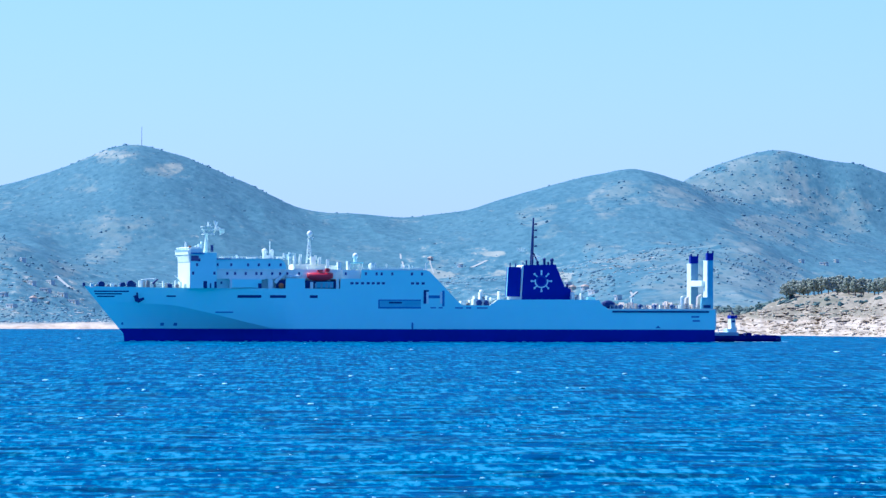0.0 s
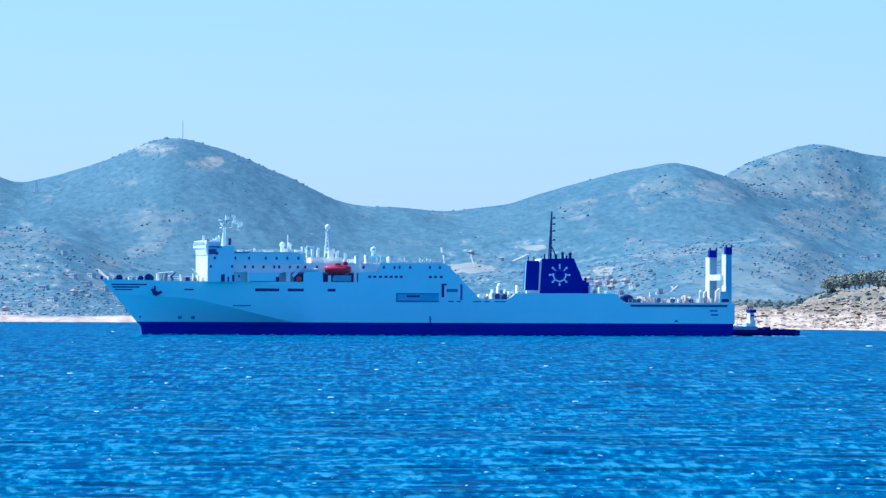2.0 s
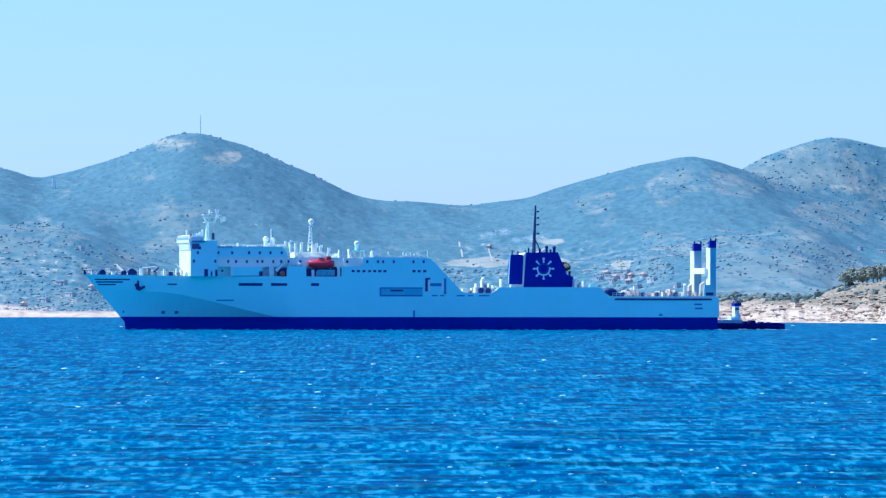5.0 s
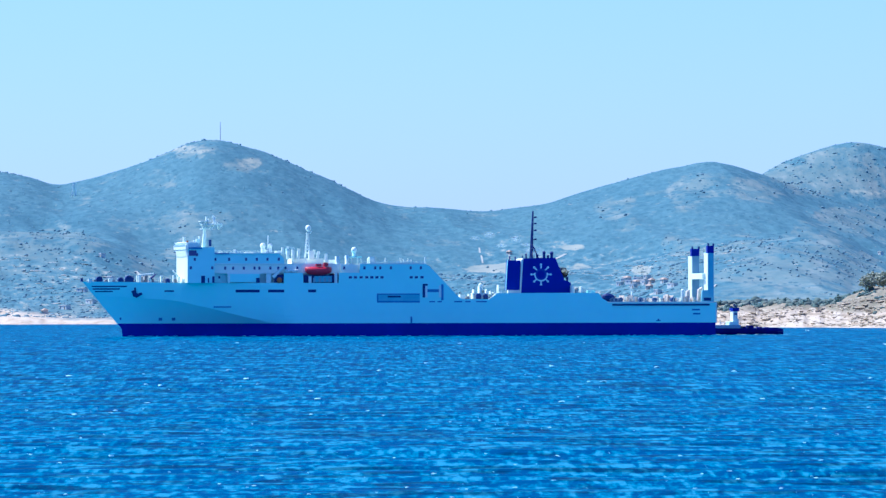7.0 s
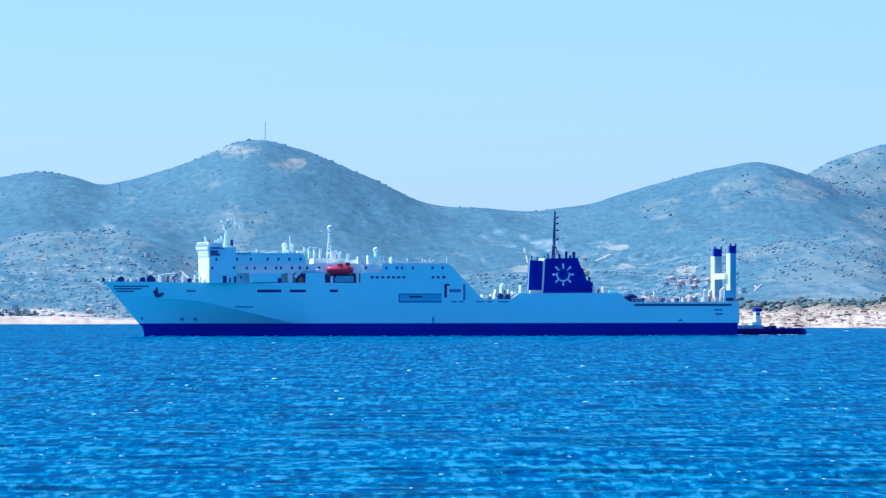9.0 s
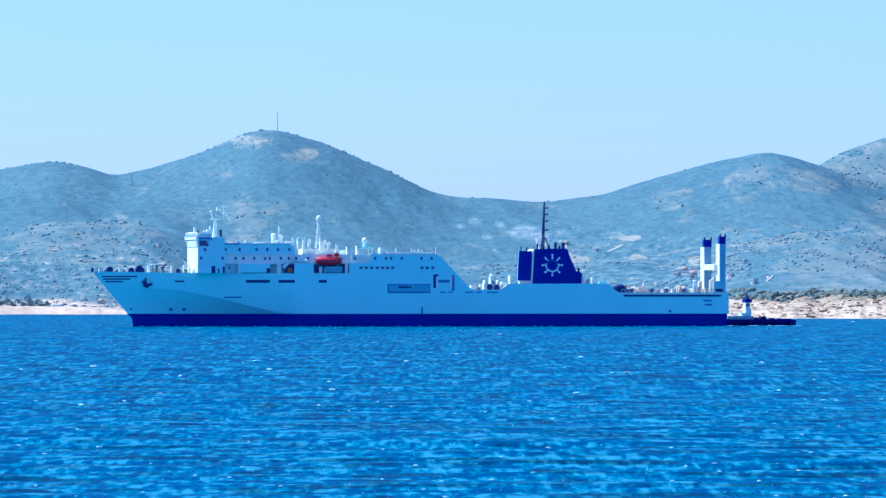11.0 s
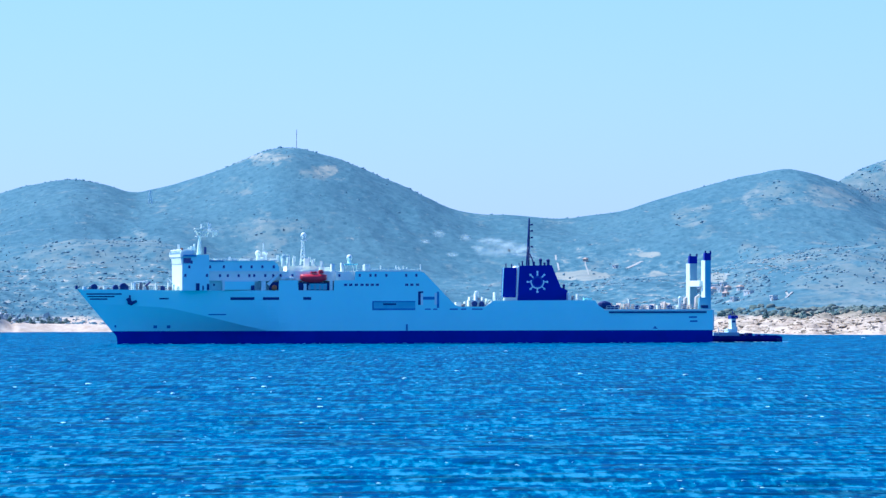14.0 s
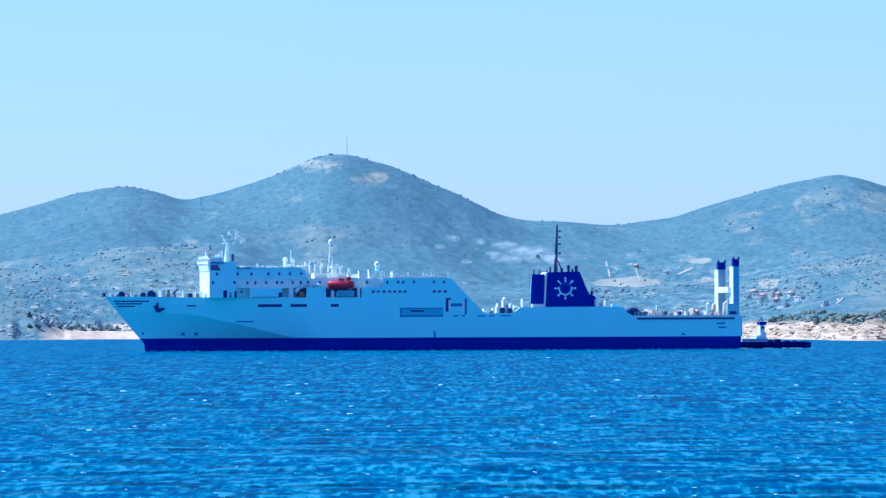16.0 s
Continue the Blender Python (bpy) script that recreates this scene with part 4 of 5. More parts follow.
turn = [[bowl.verts.new((cx + r * math.cos(2 * math.pi * k / 32), y, cz + r * math.sin(2 * math.pi * k / 32))) for r, y in ((1.1, fy + 0.02), (1.5, fy + 0.02), (1.5, fy + 0.1), (1.1, fy + 0.1))] for k in range(32)]
for k in range(32):
    a, b = turn[k], turn[(k + 1) % 32]
    for j in range(4):
        bowl.faces.new((a[j], b[j], b[(j + 1) % 4], a[(j + 1) % 4]))
part("emblem_inner_ring", bowl, M_ROYAL, fun, "royal blue inner ring of the emblem")
emblem = part("emblem_ring", bm, M_UPPER, fun, "pale ring emblem with eight short rays")
for k in range(8):
    a = math.pi / 4 * k
    bm = bmesh.new()
    d = Vector((math.cos(a), 0, math.sin(a)))
    c = Vector((cx, fy, cz))
    rod(bm, c + d * 1.6, c + d * 2.55, 0.30 if k == 2 else 0.20, 0.16, n=6)
    ball(bm, c + d * 2.6, 0.31, 0.08, 0.31, 8)
    part("emblem_ray", bm, M_UPPER, emblem)
for u, v0, r in ((983, 431, 0.35), (996.5, 432, 0.4), (971, 436, 0.3), (951, 434, 0.2), (922, 438, 0.16), (932, 439, 0.16), (1024, 476, 0.3), (990, 437, 0.25), (945, 437, 0.12)):
    bm = bmesh.new()
    rod(bm, at(u, 445 if u < 1010 else 484, -4), at(u, v0, -4), r)
    ball(bm, at(u, v0, -4), r * 1.3, n=8)
    part("exhaust_pipe", bm, M_DARK, fun, "dark exhaust pipe")
bm = bmesh.new()
for uu, yy in ((958, -4.5), (962.5, -3.7), (960.5, -5.2)):
    rod(bm, at(uu, 441, yy), at(963.3 + (uu - 960) * 0.25, 357, -4.4), 0.17, 0.12)
for k in range(12):
    v = 436 - k * 6.6
    w = 2.4 * (1 - k / 13)
    rod(bm, at(960.5 - w + k * 0.2, v, -4.5), at(961 + w + k * 0.2, v - 6, -4.5), 0.08, n=5)
rod(bm, at(973, 441, -4.4), at(964, 420, -4.4), 0.16)
fmast = part("funnel_mast", bm, M_DARK, fun, "dark lattice mast on the funnel")
for v in (369, 380, 392, 408):
    bm = bmesh.new()
    box(bm, ex(963, -4.4), ex(969, -4.4), -4.8, -4.0, ez(v + 0.6, 963, -4.4), ez(v - 0.6, 963, -4.4))
    box(bm, ex(966, -4.4), ex(969.5, -4.4), -4.7, -4.1, ez(v + 0.6, 963, -4.4), ez(v - 2.2, 963, -4.4))
    part("mast_light", bm, M_DARK, fmast)
for u, v0, w, mt in ((1031.5, 489, 4, M_WHITE), (1040, 494, 3, M_GREY), (1048, 491, 2, M_WHITE), (1060, 498, 14, M_HULL)):
    block("deck_locker", u, u + w, v0, 503.5, -9, -7, mt, "small gear behind the funnel", 0.06)

# stern deck gear
bm = bmesh.new()
x, y, z = at(1096, 511, -9.8)
ball(bm, (x, y, z), 1.9, 0.9, 1.15)
box(bm, x + 0.2, x + 3.2, y - 0.5, y + 0.5, z - 1.2, z - 0.1, 0.15)
part("stern_winch", bm, M_DARK, ship, "dark covered winch at the stern")
random.seed(11)
u = 1108.0
while u < 1262:
    w = random.uniform(0.9, 3.2)
    h = random.choice((4, 6, 7, 9, 11, 13)) * (0.75 if u > 1225 else 1)
    mt = random.choice((M_CREAM, M_CREAM, M_WHITE, M_CREAM, M_DARK, M_GREY, M_GREY))
    block("stern_gear", u, u + w, 518 - h, 518.6, -9 + random.uniform(0, 5), -3.5 + random.uniform(0, 4), mt, "small gear on the stern deck", 0.05)
    u += w + random.uniform(0.4, 4.5)
for u in (1119, 1154, 1179, 1211):
    bm = bmesh.new()
    x, y, z = at(u, 514.5, -9.9)
    rod(bm, (x, y - 0.5, z), (x, y + 0.5, z), 0.6, n=12)
    box(bm, x - 0.4, x + 0.4, y - 0.3, y + 0.3, z - 0.8, z)
    part("mooring_winch", bm, M_DARK, ship, "dark mooring winch on the stern deck")
block("roof_vent", 1138.5, 1141, 500, 518, -7, -6, M_WHITE)
post("stern_bollard", 1229, 499, 519, 0.45, M_WHITE, -7, 0.5, "white mushroom vent")

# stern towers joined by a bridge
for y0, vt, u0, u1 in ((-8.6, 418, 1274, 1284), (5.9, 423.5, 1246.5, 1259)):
    # Body colour holds the shade; the white front plate is its lit copy.
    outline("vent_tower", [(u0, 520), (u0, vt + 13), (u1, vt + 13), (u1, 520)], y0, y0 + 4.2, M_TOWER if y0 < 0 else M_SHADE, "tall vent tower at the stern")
    outline("tower_front", [(u0 - 0.7, 519), (u0 - 0.7, vt + 14), (u0 + 0.6, vt + 14), (u0 + 0.6, 519)], y0 - 0.03, y0 + 4.17, M_WHITE, "white tower front plate, lit copy of the tower colour")
    cap = outline("tower_cap", [(u0 - 0.8, vt + 14), (u0 - 0.8, vt + 1), (u1 + 0.4, vt + 1), (u1 + 0.4, vt + 14)], y0 - 0.1, y0 + 1.6, M_NAVY, "navy tower cap")
    for u in (u0 + 0.4, u1 - 0.6):
        bm = bmesh.new()
        rod(bm, at(u, vt + 2, y0 + 0.4), at(u, vt - 3.0, y0 + 0.4), 0.24, n=6)
        part("cap_post", bm, M_DARK, cap)
bm = bmesh.new()
x0 = ex(1270, -8.6)
box(bm, x0 - 0.35, x0 + 1.5, -6.0, 9.8, ez(478.5, 1267, -3), ez(468, 1267, -3), 0.08)
part("tower_bridge", bm, M_WHITE, ship, "white cross bridge between the towers")
outline("tower_foot", [(1262, 520), (1264, 498), (1284, 497), (1284, 520)], -9.0, -8.0, M_TOWER, "pale blue tower foot")
outline("tower_foot", [(1256, 519), (1257, 497), (1264, 492), (1266, 519)], -5.0, -3.6, M_CREAM, "cream ladder box at the tower foot")
outline("tower_foot", [(1236, 519), (1237, 500), (1242, 496), (1243, 519)], 4.0, 5.5, M_CREAM, "cream ladder box at the tower foot")
plate("tower_fairlead", 1266, 1279, 511, 516.5, M_DARK, "dark opening below the tower", 0.2, 2)
bm = bmesh.new()
rod(bm, (X_STERN + 0.6, -9, ez(519)), (X_STERN + 0.6, -9, ez(556)), 0.25)
rod(bm, (X_STERN + 0.6, 9, ez(519)), (X_STERN + 0.6, 9, ez(556)), 0.25)
box(bm, X_STERN, X_STERN + 0.7, -9.3, 9.3, ez(527), ez(522))
part("stern_ramp_frame", bm, M_WHITE, ship, "white frame of the raised stern ramp")
bm = bmesh.new()
box(bm, X_STERN, X_STERN + 0.35, -8.2, 8.2, ez(553), ez(524), 0.05)
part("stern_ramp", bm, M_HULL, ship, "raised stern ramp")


# thin wash along the waterline, in small flat flakes
def wash(name, parent, x0, x1, y_of, count, seed, length=1.2):
    rng = random.Random(seed)
    bm = bmesh.new()
    for _ in range(count):
        x = rng.uniform(x0, x1)
        y = y_of(x) - rng.uniform(0.05, 0.9)
        a, b = rng.uniform(0.3, length), rng.uniform(0.15, 0.5)
        h = rng.uniform(0.03, 0.14)
        vs = [bm.verts.new((x + a * math.cos(k) * rng.uniform(0.7, 1.1), y + b * math.sin(k), -0.33 + (h if k in (1.0, 2.0) else 0))) for k in (0, 1.0, 2.0, 3.1, 4.2, 5.2)]
        bm.faces.new(vs)
    return tagged(part(name, bm, M_FOAM_GLINT, parent, "thin white wash along the waterline"), kind="stuff")


M_FOAM_GLINT = material("sea_foam_and_glints", (0.52, 0.86, 0.94), 0.7, 0, (0.28, 0.62, 0.76), 1.5)
wash("wash", ship, stem_x(0) + 1, X_STERN, lambda x: side(x, 0.0), 150, 8)

# ---- the tug at the ship's stern ----
tug = new("tugboat")
tagged(tug, "low dark navy tugboat with a white wheelhouse at the ship's stern", "tugboat")
TY = 17.0


def tx(u):
    return ex(u + 4.5, TY)


def tz(v):
    return ez(v, 1330, TY - 3.5)


bm = bmesh.new()
T0, T1 = tx(1402) - 33.0, tx(1402)
cols = []
for k in range(17):
    w = k / 16
    x = T0 + (T1 - T0) * w
    b = 4.4 * min(1, (w / 0.28 + 0.02)) ** 0.6 * min(1, ((1 - w) / 0.10 + 0.12)) ** 0.5
    top = tz(565.5) + 2.2 * max(0, 1 - w / 0.45) ** 1.6 + 0.25 * max(0, (w - 0.75) / 0.25) - 0.5 * max(0, (w - 0.93) / 0.07)
    cols.append([bm.verts.new((x, TY + s * bb, z)) for s, bb, z in ((-1, b * 0.8, -1.0), (-1, b, 0.3), (-1, b, top), (-1, b - 0.3 * min(1, b), top), (1, b - 0.3 * min(1, b), top), (1, b, top), (1, b, 0.3), (1, b * 0.8, -1.0))])
for a, b in zip(cols, cols[1:]):
    for j in range(7):
        bm.faces.new((a[j], b[j], b[j + 1], a[j + 1]))
bm.faces.new(cols[0])
bm.faces.new(cols[-1][::-1])
part("tug_hull", bm, M_TUG, tug, "dark navy tug hull")
bm = bmesh.new()
box(bm, T0 + 9, T1 - 1.0, TY - 4.75, TY - 4.3, tz(570.5), tz(566.5), 0.18)
part("tug_fender", bm, M_TUG, tug, "black rubber fender along the hull")


def tblock(name, u0, u1, v0, v1, y0, y1, mat, label="", bev=0.08):
    bm = bmesh.new()
    box(bm, tx(u0), tx(u1), TY + y0, TY + y1, tz(v1), tz(v0), bev)
    return part(name, bm, mat, tug, label)


tblock("tug_deckhouse", 1280, 1325, 559.5, 567, -2.4, 2.4, M_PALE, "pale grey tug deckhouse")
tblock("tug_upper_house", 1305, 1322, 553.5, 560, -2.0, 2.0, M_UPPER, "pale upper deckhouse of the tug")
tug_house = tblock("tug_wheelhouse", 1312.5, 1320.5, 535, 554, -1.6, 1.6, M_WHITE, "white tug wheelhouse")
tug_pane = tblock("tug_window", 1313.5, 1319.5, 538.5, 542, -1.66, -1.5, M_GLASS, "dark wheelhouse window", 0.02)
tug_top = tblock("tug_roof", 1311.5, 1323.5, 529.5, 535.3, -1.9, 1.9, M_NAVY, "navy wheelhouse roof")
tug_pane.parent = tug_house
tug_top.parent = tug_house
tblock("tug_funnel", 1322.5, 1326, 549, 560, 0.5, 2.2, M_WHITE, "white tug funnel")
for u, v0, v1 in ((1316, 522, 529), (1319, 525, 529), (1312, 526, 529), (1310, 559, 566)):
    bm = bmesh.new()
    rod(bm, (tx(u), TY - 0.5, tz(v1)), (tx(u), TY - 0.5, tz(v0)), 0.16)
    part("tug_mast", bm, M_DARK, tug, "dark tug mast")
for u, v0, w in ((1330, 562, 5), (1340, 560.5, 9), (1358, 563, 6), (1372, 563.5, 4)):
    tblock("tow_winch", u, u + w, v0, 567, -2, 2, M_TUG, "dark towing gear", 0.15)
bm = bmesh.new()
rod(bm, (tx(1288), TY - 2.5, tz(562)), (tx(1288), TY - 2.5, tz(551)), 0.1)
rod(bm, (tx(1288), TY - 2.5, tz(556)), (tx(1310), TY - 2.5, tz(556)), 0.08)
part("tug_rail", bm, M_WHITE, tug, "white tug railing")
wash("tug_wash", tug, T0 + 8, T1, lambda x: TY - 4.7, 30, 3)



# ---- growth, rocks and houses on the land ----
ICO = (1 + 5 ** 0.5) / 2
ICO_V = np.array([(-1, ICO, 0), (1, ICO, 0), (-1, -ICO, 0), (1, -ICO, 0), (0, -1, ICO), (0, 1, ICO), (0, -1, -ICO), (0, 1, -ICO), (ICO, 0, -1), (ICO, 0, 1), (-ICO, 0, -1), (-ICO, 0, 1)]) / 1.902
ICO_F = np.array([int(c, 16) for c in "0b5051017 07a0ab 159 5b4 ba2 a76 718 394 342 326 368 389 495 24b 62a 867 981".replace(" ", "")]).reshape(-1, 3)


def clumps(name, centres, radii, mat, squash=0.75, jag=0.3, seed=1):
    """Many small uneven lumps as one mesh."""
    rng = np.random.RandomState(seed)
    n = len(centres)
    turn = rng.rand(n) * 6.283
    v = np.repeat(ICO_V[None], n, 0) * (1 + jag * (rng.rand(n, 12, 1) * 2 - 1))
    x = v[..., 0] * np.cos(turn)[:, None] - v[..., 1] * np.sin(turn)[:, None]
    y = v[..., 0] * np.sin(turn)[:, None] + v[..., 1] * np.cos(turn)[:, None]
    sx = radii[:, None] * (0.8 + 0.5 * rng.rand(n, 1))
    co = np.stack([x * sx, y * sx, v[..., 2] * radii[:, None] * squash * (0.75 + 0.5 * rng.rand(n, 1))], -1) + np.asarray(centres)[:, None]
    f = (ICO_F[None] + 12 * np.arange(n)[:, None, None]).reshape(-1, 3)
    me = bpy.data.meshes.new(name)
    me.vertices.add(n * 12)
    me.vertices.foreach_set("co", co.ravel())
    me.loops.add(f.size)
    me.loops.foreach_set("vertex_index", f.ravel())
    me.polygons.add(len(f))
    me.polygons.foreach_set("loop_start", np.arange(len(f)) * 3)
    me.polygons.foreach_set("use_smooth", np.full(len(f), mat in (M_BUSH, M_SCRUB)))
    me.update(calc_edges=True)
    me.materials.append(mat)
    return me


def island_material(name, a, b, rough=0.9):
    """Colour that differs from lump to lump."""
    m = material(name, a, rough, 0, b, 0.4, 0, 2.0, 0.1)
    n, l = m.node_tree.nodes, m.node_tree.links
    geo = n.new("ShaderNodeNewGeometry")
    ramp = n.new("ShaderNodeValToRGB")
    ramp.color_ramp.elements[0].color = (*a, 1)
    ramp.color_ramp.elements[1].color = (*b, 1)
    l.new(geo.outputs["Random Per Island"], ramp.inputs[0])
    l.new(ramp.outputs[0], n["Mix"].inputs[6])
    return m


def scatter(count, u0, u1, y_of, seed, keep=None):
    rng = np.random.RandomState(seed)
    u = rng.uniform(u0, u1, count)
    y = y_of(u, rng.rand(count))
    x = (u - 784) / LENS * y
    if keep is not None:
        m = keep(x, y, rng.rand(count))
        u, y, x = u[m], y[m], x[m]
    return np.stack([x, y, land_z(u, y)], -1), rng.rand(len(x))


# Bushes are lightened and blued in colour for the haze of distance.
M_BUSH = island_material("hazed_hill_maquis", (0.140, 0.256, 0.302), (0.195, 0.315, 0.355))
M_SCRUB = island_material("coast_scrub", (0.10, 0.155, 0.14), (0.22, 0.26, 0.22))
M_LEAF = island_material("pine_foliage", (0.20, 0.26, 0.20), (0.44, 0.46, 0.35))
M_ROCK = island_material("pale_limestone", (0.40, 0.33, 0.23), (0.64, 0.56, 0.42), 0.85)
M_CLIFF = island_material("grey_cliff_stone", (0.15, 0.27, 0.33), (0.42, 0.47, 0.46), 0.9)
M_OUTCROP = island_material("hill_limestone", (0.30, 0.36, 0.36), (0.58, 0.58, 0.52), 0.9)
M_TRUNK = material("bark", (0.12, 0.09, 0.07), 0.9, 0, (0.2, 0.16, 0.12), 2.0)

p, r = scatter(7000, -190, 1890, lambda u, w: shore(u) + 180 + (4800 - shore(u) - 180) * w ** 0.85, 21, lambda x, y, w: w < 0.30 + 0.5 * fractal(x, y * 0.4, 120, 3, 77))
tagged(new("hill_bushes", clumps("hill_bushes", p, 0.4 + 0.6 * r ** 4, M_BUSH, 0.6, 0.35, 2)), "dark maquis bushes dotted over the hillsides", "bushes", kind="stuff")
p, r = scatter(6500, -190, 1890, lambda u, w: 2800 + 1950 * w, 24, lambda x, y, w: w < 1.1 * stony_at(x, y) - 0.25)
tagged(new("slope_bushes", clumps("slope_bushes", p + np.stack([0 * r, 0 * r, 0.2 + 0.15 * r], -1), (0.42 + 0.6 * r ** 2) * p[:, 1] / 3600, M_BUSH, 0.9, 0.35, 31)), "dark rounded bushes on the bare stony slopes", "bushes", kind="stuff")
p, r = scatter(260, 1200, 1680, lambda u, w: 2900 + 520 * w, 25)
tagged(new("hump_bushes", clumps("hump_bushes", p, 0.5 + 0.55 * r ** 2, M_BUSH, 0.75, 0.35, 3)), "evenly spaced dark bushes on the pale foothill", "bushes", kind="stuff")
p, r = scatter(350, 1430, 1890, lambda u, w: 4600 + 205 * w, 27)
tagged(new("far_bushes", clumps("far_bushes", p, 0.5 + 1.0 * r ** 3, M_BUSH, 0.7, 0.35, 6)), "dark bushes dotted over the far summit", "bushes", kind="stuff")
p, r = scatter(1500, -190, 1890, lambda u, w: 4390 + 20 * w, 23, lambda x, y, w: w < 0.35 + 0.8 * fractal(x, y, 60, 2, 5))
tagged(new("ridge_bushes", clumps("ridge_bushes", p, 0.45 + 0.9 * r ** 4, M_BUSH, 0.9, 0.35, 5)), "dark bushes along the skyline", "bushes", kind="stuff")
p, r = scatter(2700, 1240, 1600, lambda u, w: shore(u) + 105 + 230 * w ** 1.3, 29, lambda x, y, w: w < 0.6 + 0.7 * fractal(x, y, 50, 2, 15))
tagged(new("coast_scrub", clumps("coast_scrub", p, 0.6 + 1.3 * r ** 2, M_SCRUB, 0.8, 0.35, 7)), "grey-green coastal scrub behind the rocks", "scrub", kind="stuff")
def thicket(name, spots, seed, label):
    """Broad shrubs, each a heap of small leafy lumps."""
    rng = np.random.RandomState(seed)
    heaps = []
    for u, back, wide, tall in spots:
        y = float(shore(np.array([u]))[0]) + back
        z = float(land_z(np.array([u]), np.array([y]))[0])
        d = rng.normal(size=(90, 3))
        d = d / np.linalg.norm(d, axis=1)[:, None] * rng.rand(90, 1) ** 0.4
        d[:, 2] = np.abs(d[:, 2])
        heaps.append(d * (wide, wide * 0.7, tall) * (0.8 + 0.3 * np.sin(5 * d[:, :1] + u)) + ((u - 784) / LENS * y, y, z))
    c = np.concatenate(heaps)
    return tagged(new(name, clumps(name, c, 0.22 + 0.34 * rng.rand(len(c)), M_THICKET, 0.8, 0.4, seed)), label, "shrubs", kind="stuff")


M_THICKET = island_material("evergreen_shrubs", (0.075, 0.15, 0.15), (0.19, 0.27, 0.24))
rng = random.Random(77)
spots = [(1240 + 405 * (k / 75) + rng.uniform(-6, 6), rng.uniform(96, 135) + 25 * (k % 3), rng.uniform(1.3, 2.9), rng.uniform(1.2, 2.6)) for k in range(76)]
spots += [(1590 + 30 * k + rng.uniform(-12, 12), rng.uniform(72, 95), rng.uniform(1.0, 2.0), rng.uniform(0.6, 1.1)) for k in range(9)]
thicket("coast_thicket", spots, 78, "dark evergreen shrubs in a belt above the shore rocks")
p, r = scatter(420, 1540, 1890, lambda u, w: shore(u) + 40 + 90 * w, 30, lambda x, y, w: w < 0.25 + 0.8 * fractal(x, y * 0.5, 25, 2, 18))
tagged(new("headland_scrub", clumps("headland_scrub", p, 0.4 + 1.0 * r ** 3, M_SCRUB, 0.6, 0.35, 8)), "low dry scrub on the headland slope", "scrub", kind="stuff")
p, r = scatter(1900, 850, 1330, lambda u, w: 2820 + 620 * w, 37, lambda x, y, w: w < 0.45 + 0.8 * fractal(x, y * 0.4, 60, 2, 19))
tagged(new("valley_trees", clumps("valley_trees", p, 0.5 + 1.1 * r ** 3, M_BUSH, 0.7, 0.35, 14)), "dark trees and hedges between the valley houses", "trees", kind="stuff")
p, r = scatter(1500, -150, 470, lambda u, w: 2740 + 480 * w, 39, lambda x, y, w: w < 0.45 + 0.8 * fractal(x, y * 0.4, 60, 2, 20))
tagged(new("village_trees", clumps("village_trees", p, 0.4 + 0.9 * r ** 2, M_BUSH, 0.65, 0.35, 15)), "dark trees between the beach houses", "trees", kind="stuff")
p, r = scatter(700, -180, 420, lambda u, w: shore(u) + 60 + 260 * w, 31)
tagged(new("beach_scrub", clumps("beach_scrub", p, 0.35 + 0.5 * r ** 2, M_BUSH, 0.65, 0.35, 9)), "scrub behind the beach with blue haze in its colour", "scrub", kind="stuff")
M_PLOT = island_material("bare_earth_plots", (0.22, 0.29, 0.29), (0.56, 0.55, 0.49))
p, r = scatter(800, -120, 480, lambda u, w: 2730 + 420 * w, 41, lambda x, y, w: w < 0.5 + 0.9 * fractal(x, y * 0.4, 50, 2, 22))
tagged(new("bare_plots", clumps("bare_plots", p, 0.6 + 2.0 * r ** 3, M_PLOT, 0.12, 0.5, 16)), "pale bare plots and walls between the beach houses", "plots", kind="stuff")
p, r = scatter(1100, 860, 1420, lambda u, w: 2850 + 560 * w, 43, lambda x, y, w: w < 0.5 + 0.9 * fractal(x, y * 0.4, 40, 2, 26))
tagged(new("valley_plots", clumps("valley_plots", p, 0.7 + 1.5 * r ** 2, M_PLOT, 0.12, 0.5, 17)), "pale bare plots and walls in the valley village", "plots", kind="stuff")
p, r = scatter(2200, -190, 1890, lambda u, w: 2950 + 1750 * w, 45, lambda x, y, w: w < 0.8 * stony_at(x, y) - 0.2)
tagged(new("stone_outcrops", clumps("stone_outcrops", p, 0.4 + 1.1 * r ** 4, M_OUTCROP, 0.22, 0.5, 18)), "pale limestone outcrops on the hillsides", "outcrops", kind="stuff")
p, r = scatter(5200, 1180, 1890, lambda u, w: shore(u) + 1 + (90 - 15 * np.clip((u - 1540) / 60, 0, 1)) * w, 33)
tagged(new("shore_rocks", clumps("shore_rocks", p, 0.25 + 1.2 * r ** 5, M_ROCK, 0.30, 0.7, 11)), "pale broken limestone rocks along the shore", "rocks", kind="stuff")
p, r = scatter(1100, -240, 40, lambda u, w: shore(u) + 3 + np.clip((u + 45) * 0.8, 0, 60) + 85 * w, 35, lambda x, y, w: w < 0.2 + 0.9 * fractal(x, y * 0.4, 14, 2, 21))
tagged(new("cape_rocks", clumps("cape_rocks", p, 0.35 + 1.0 * r ** 3, M_CLIFF, 0.7, 0.6, 13)), "weathered rocks at the foot of the cape", "rocks", kind="stuff")
p, r = scatter(150, -66, 75, lambda u, w: shore(u) + 42 + np.clip((u + 45) * 0.8, 0, 50) + 80 * w, 47)
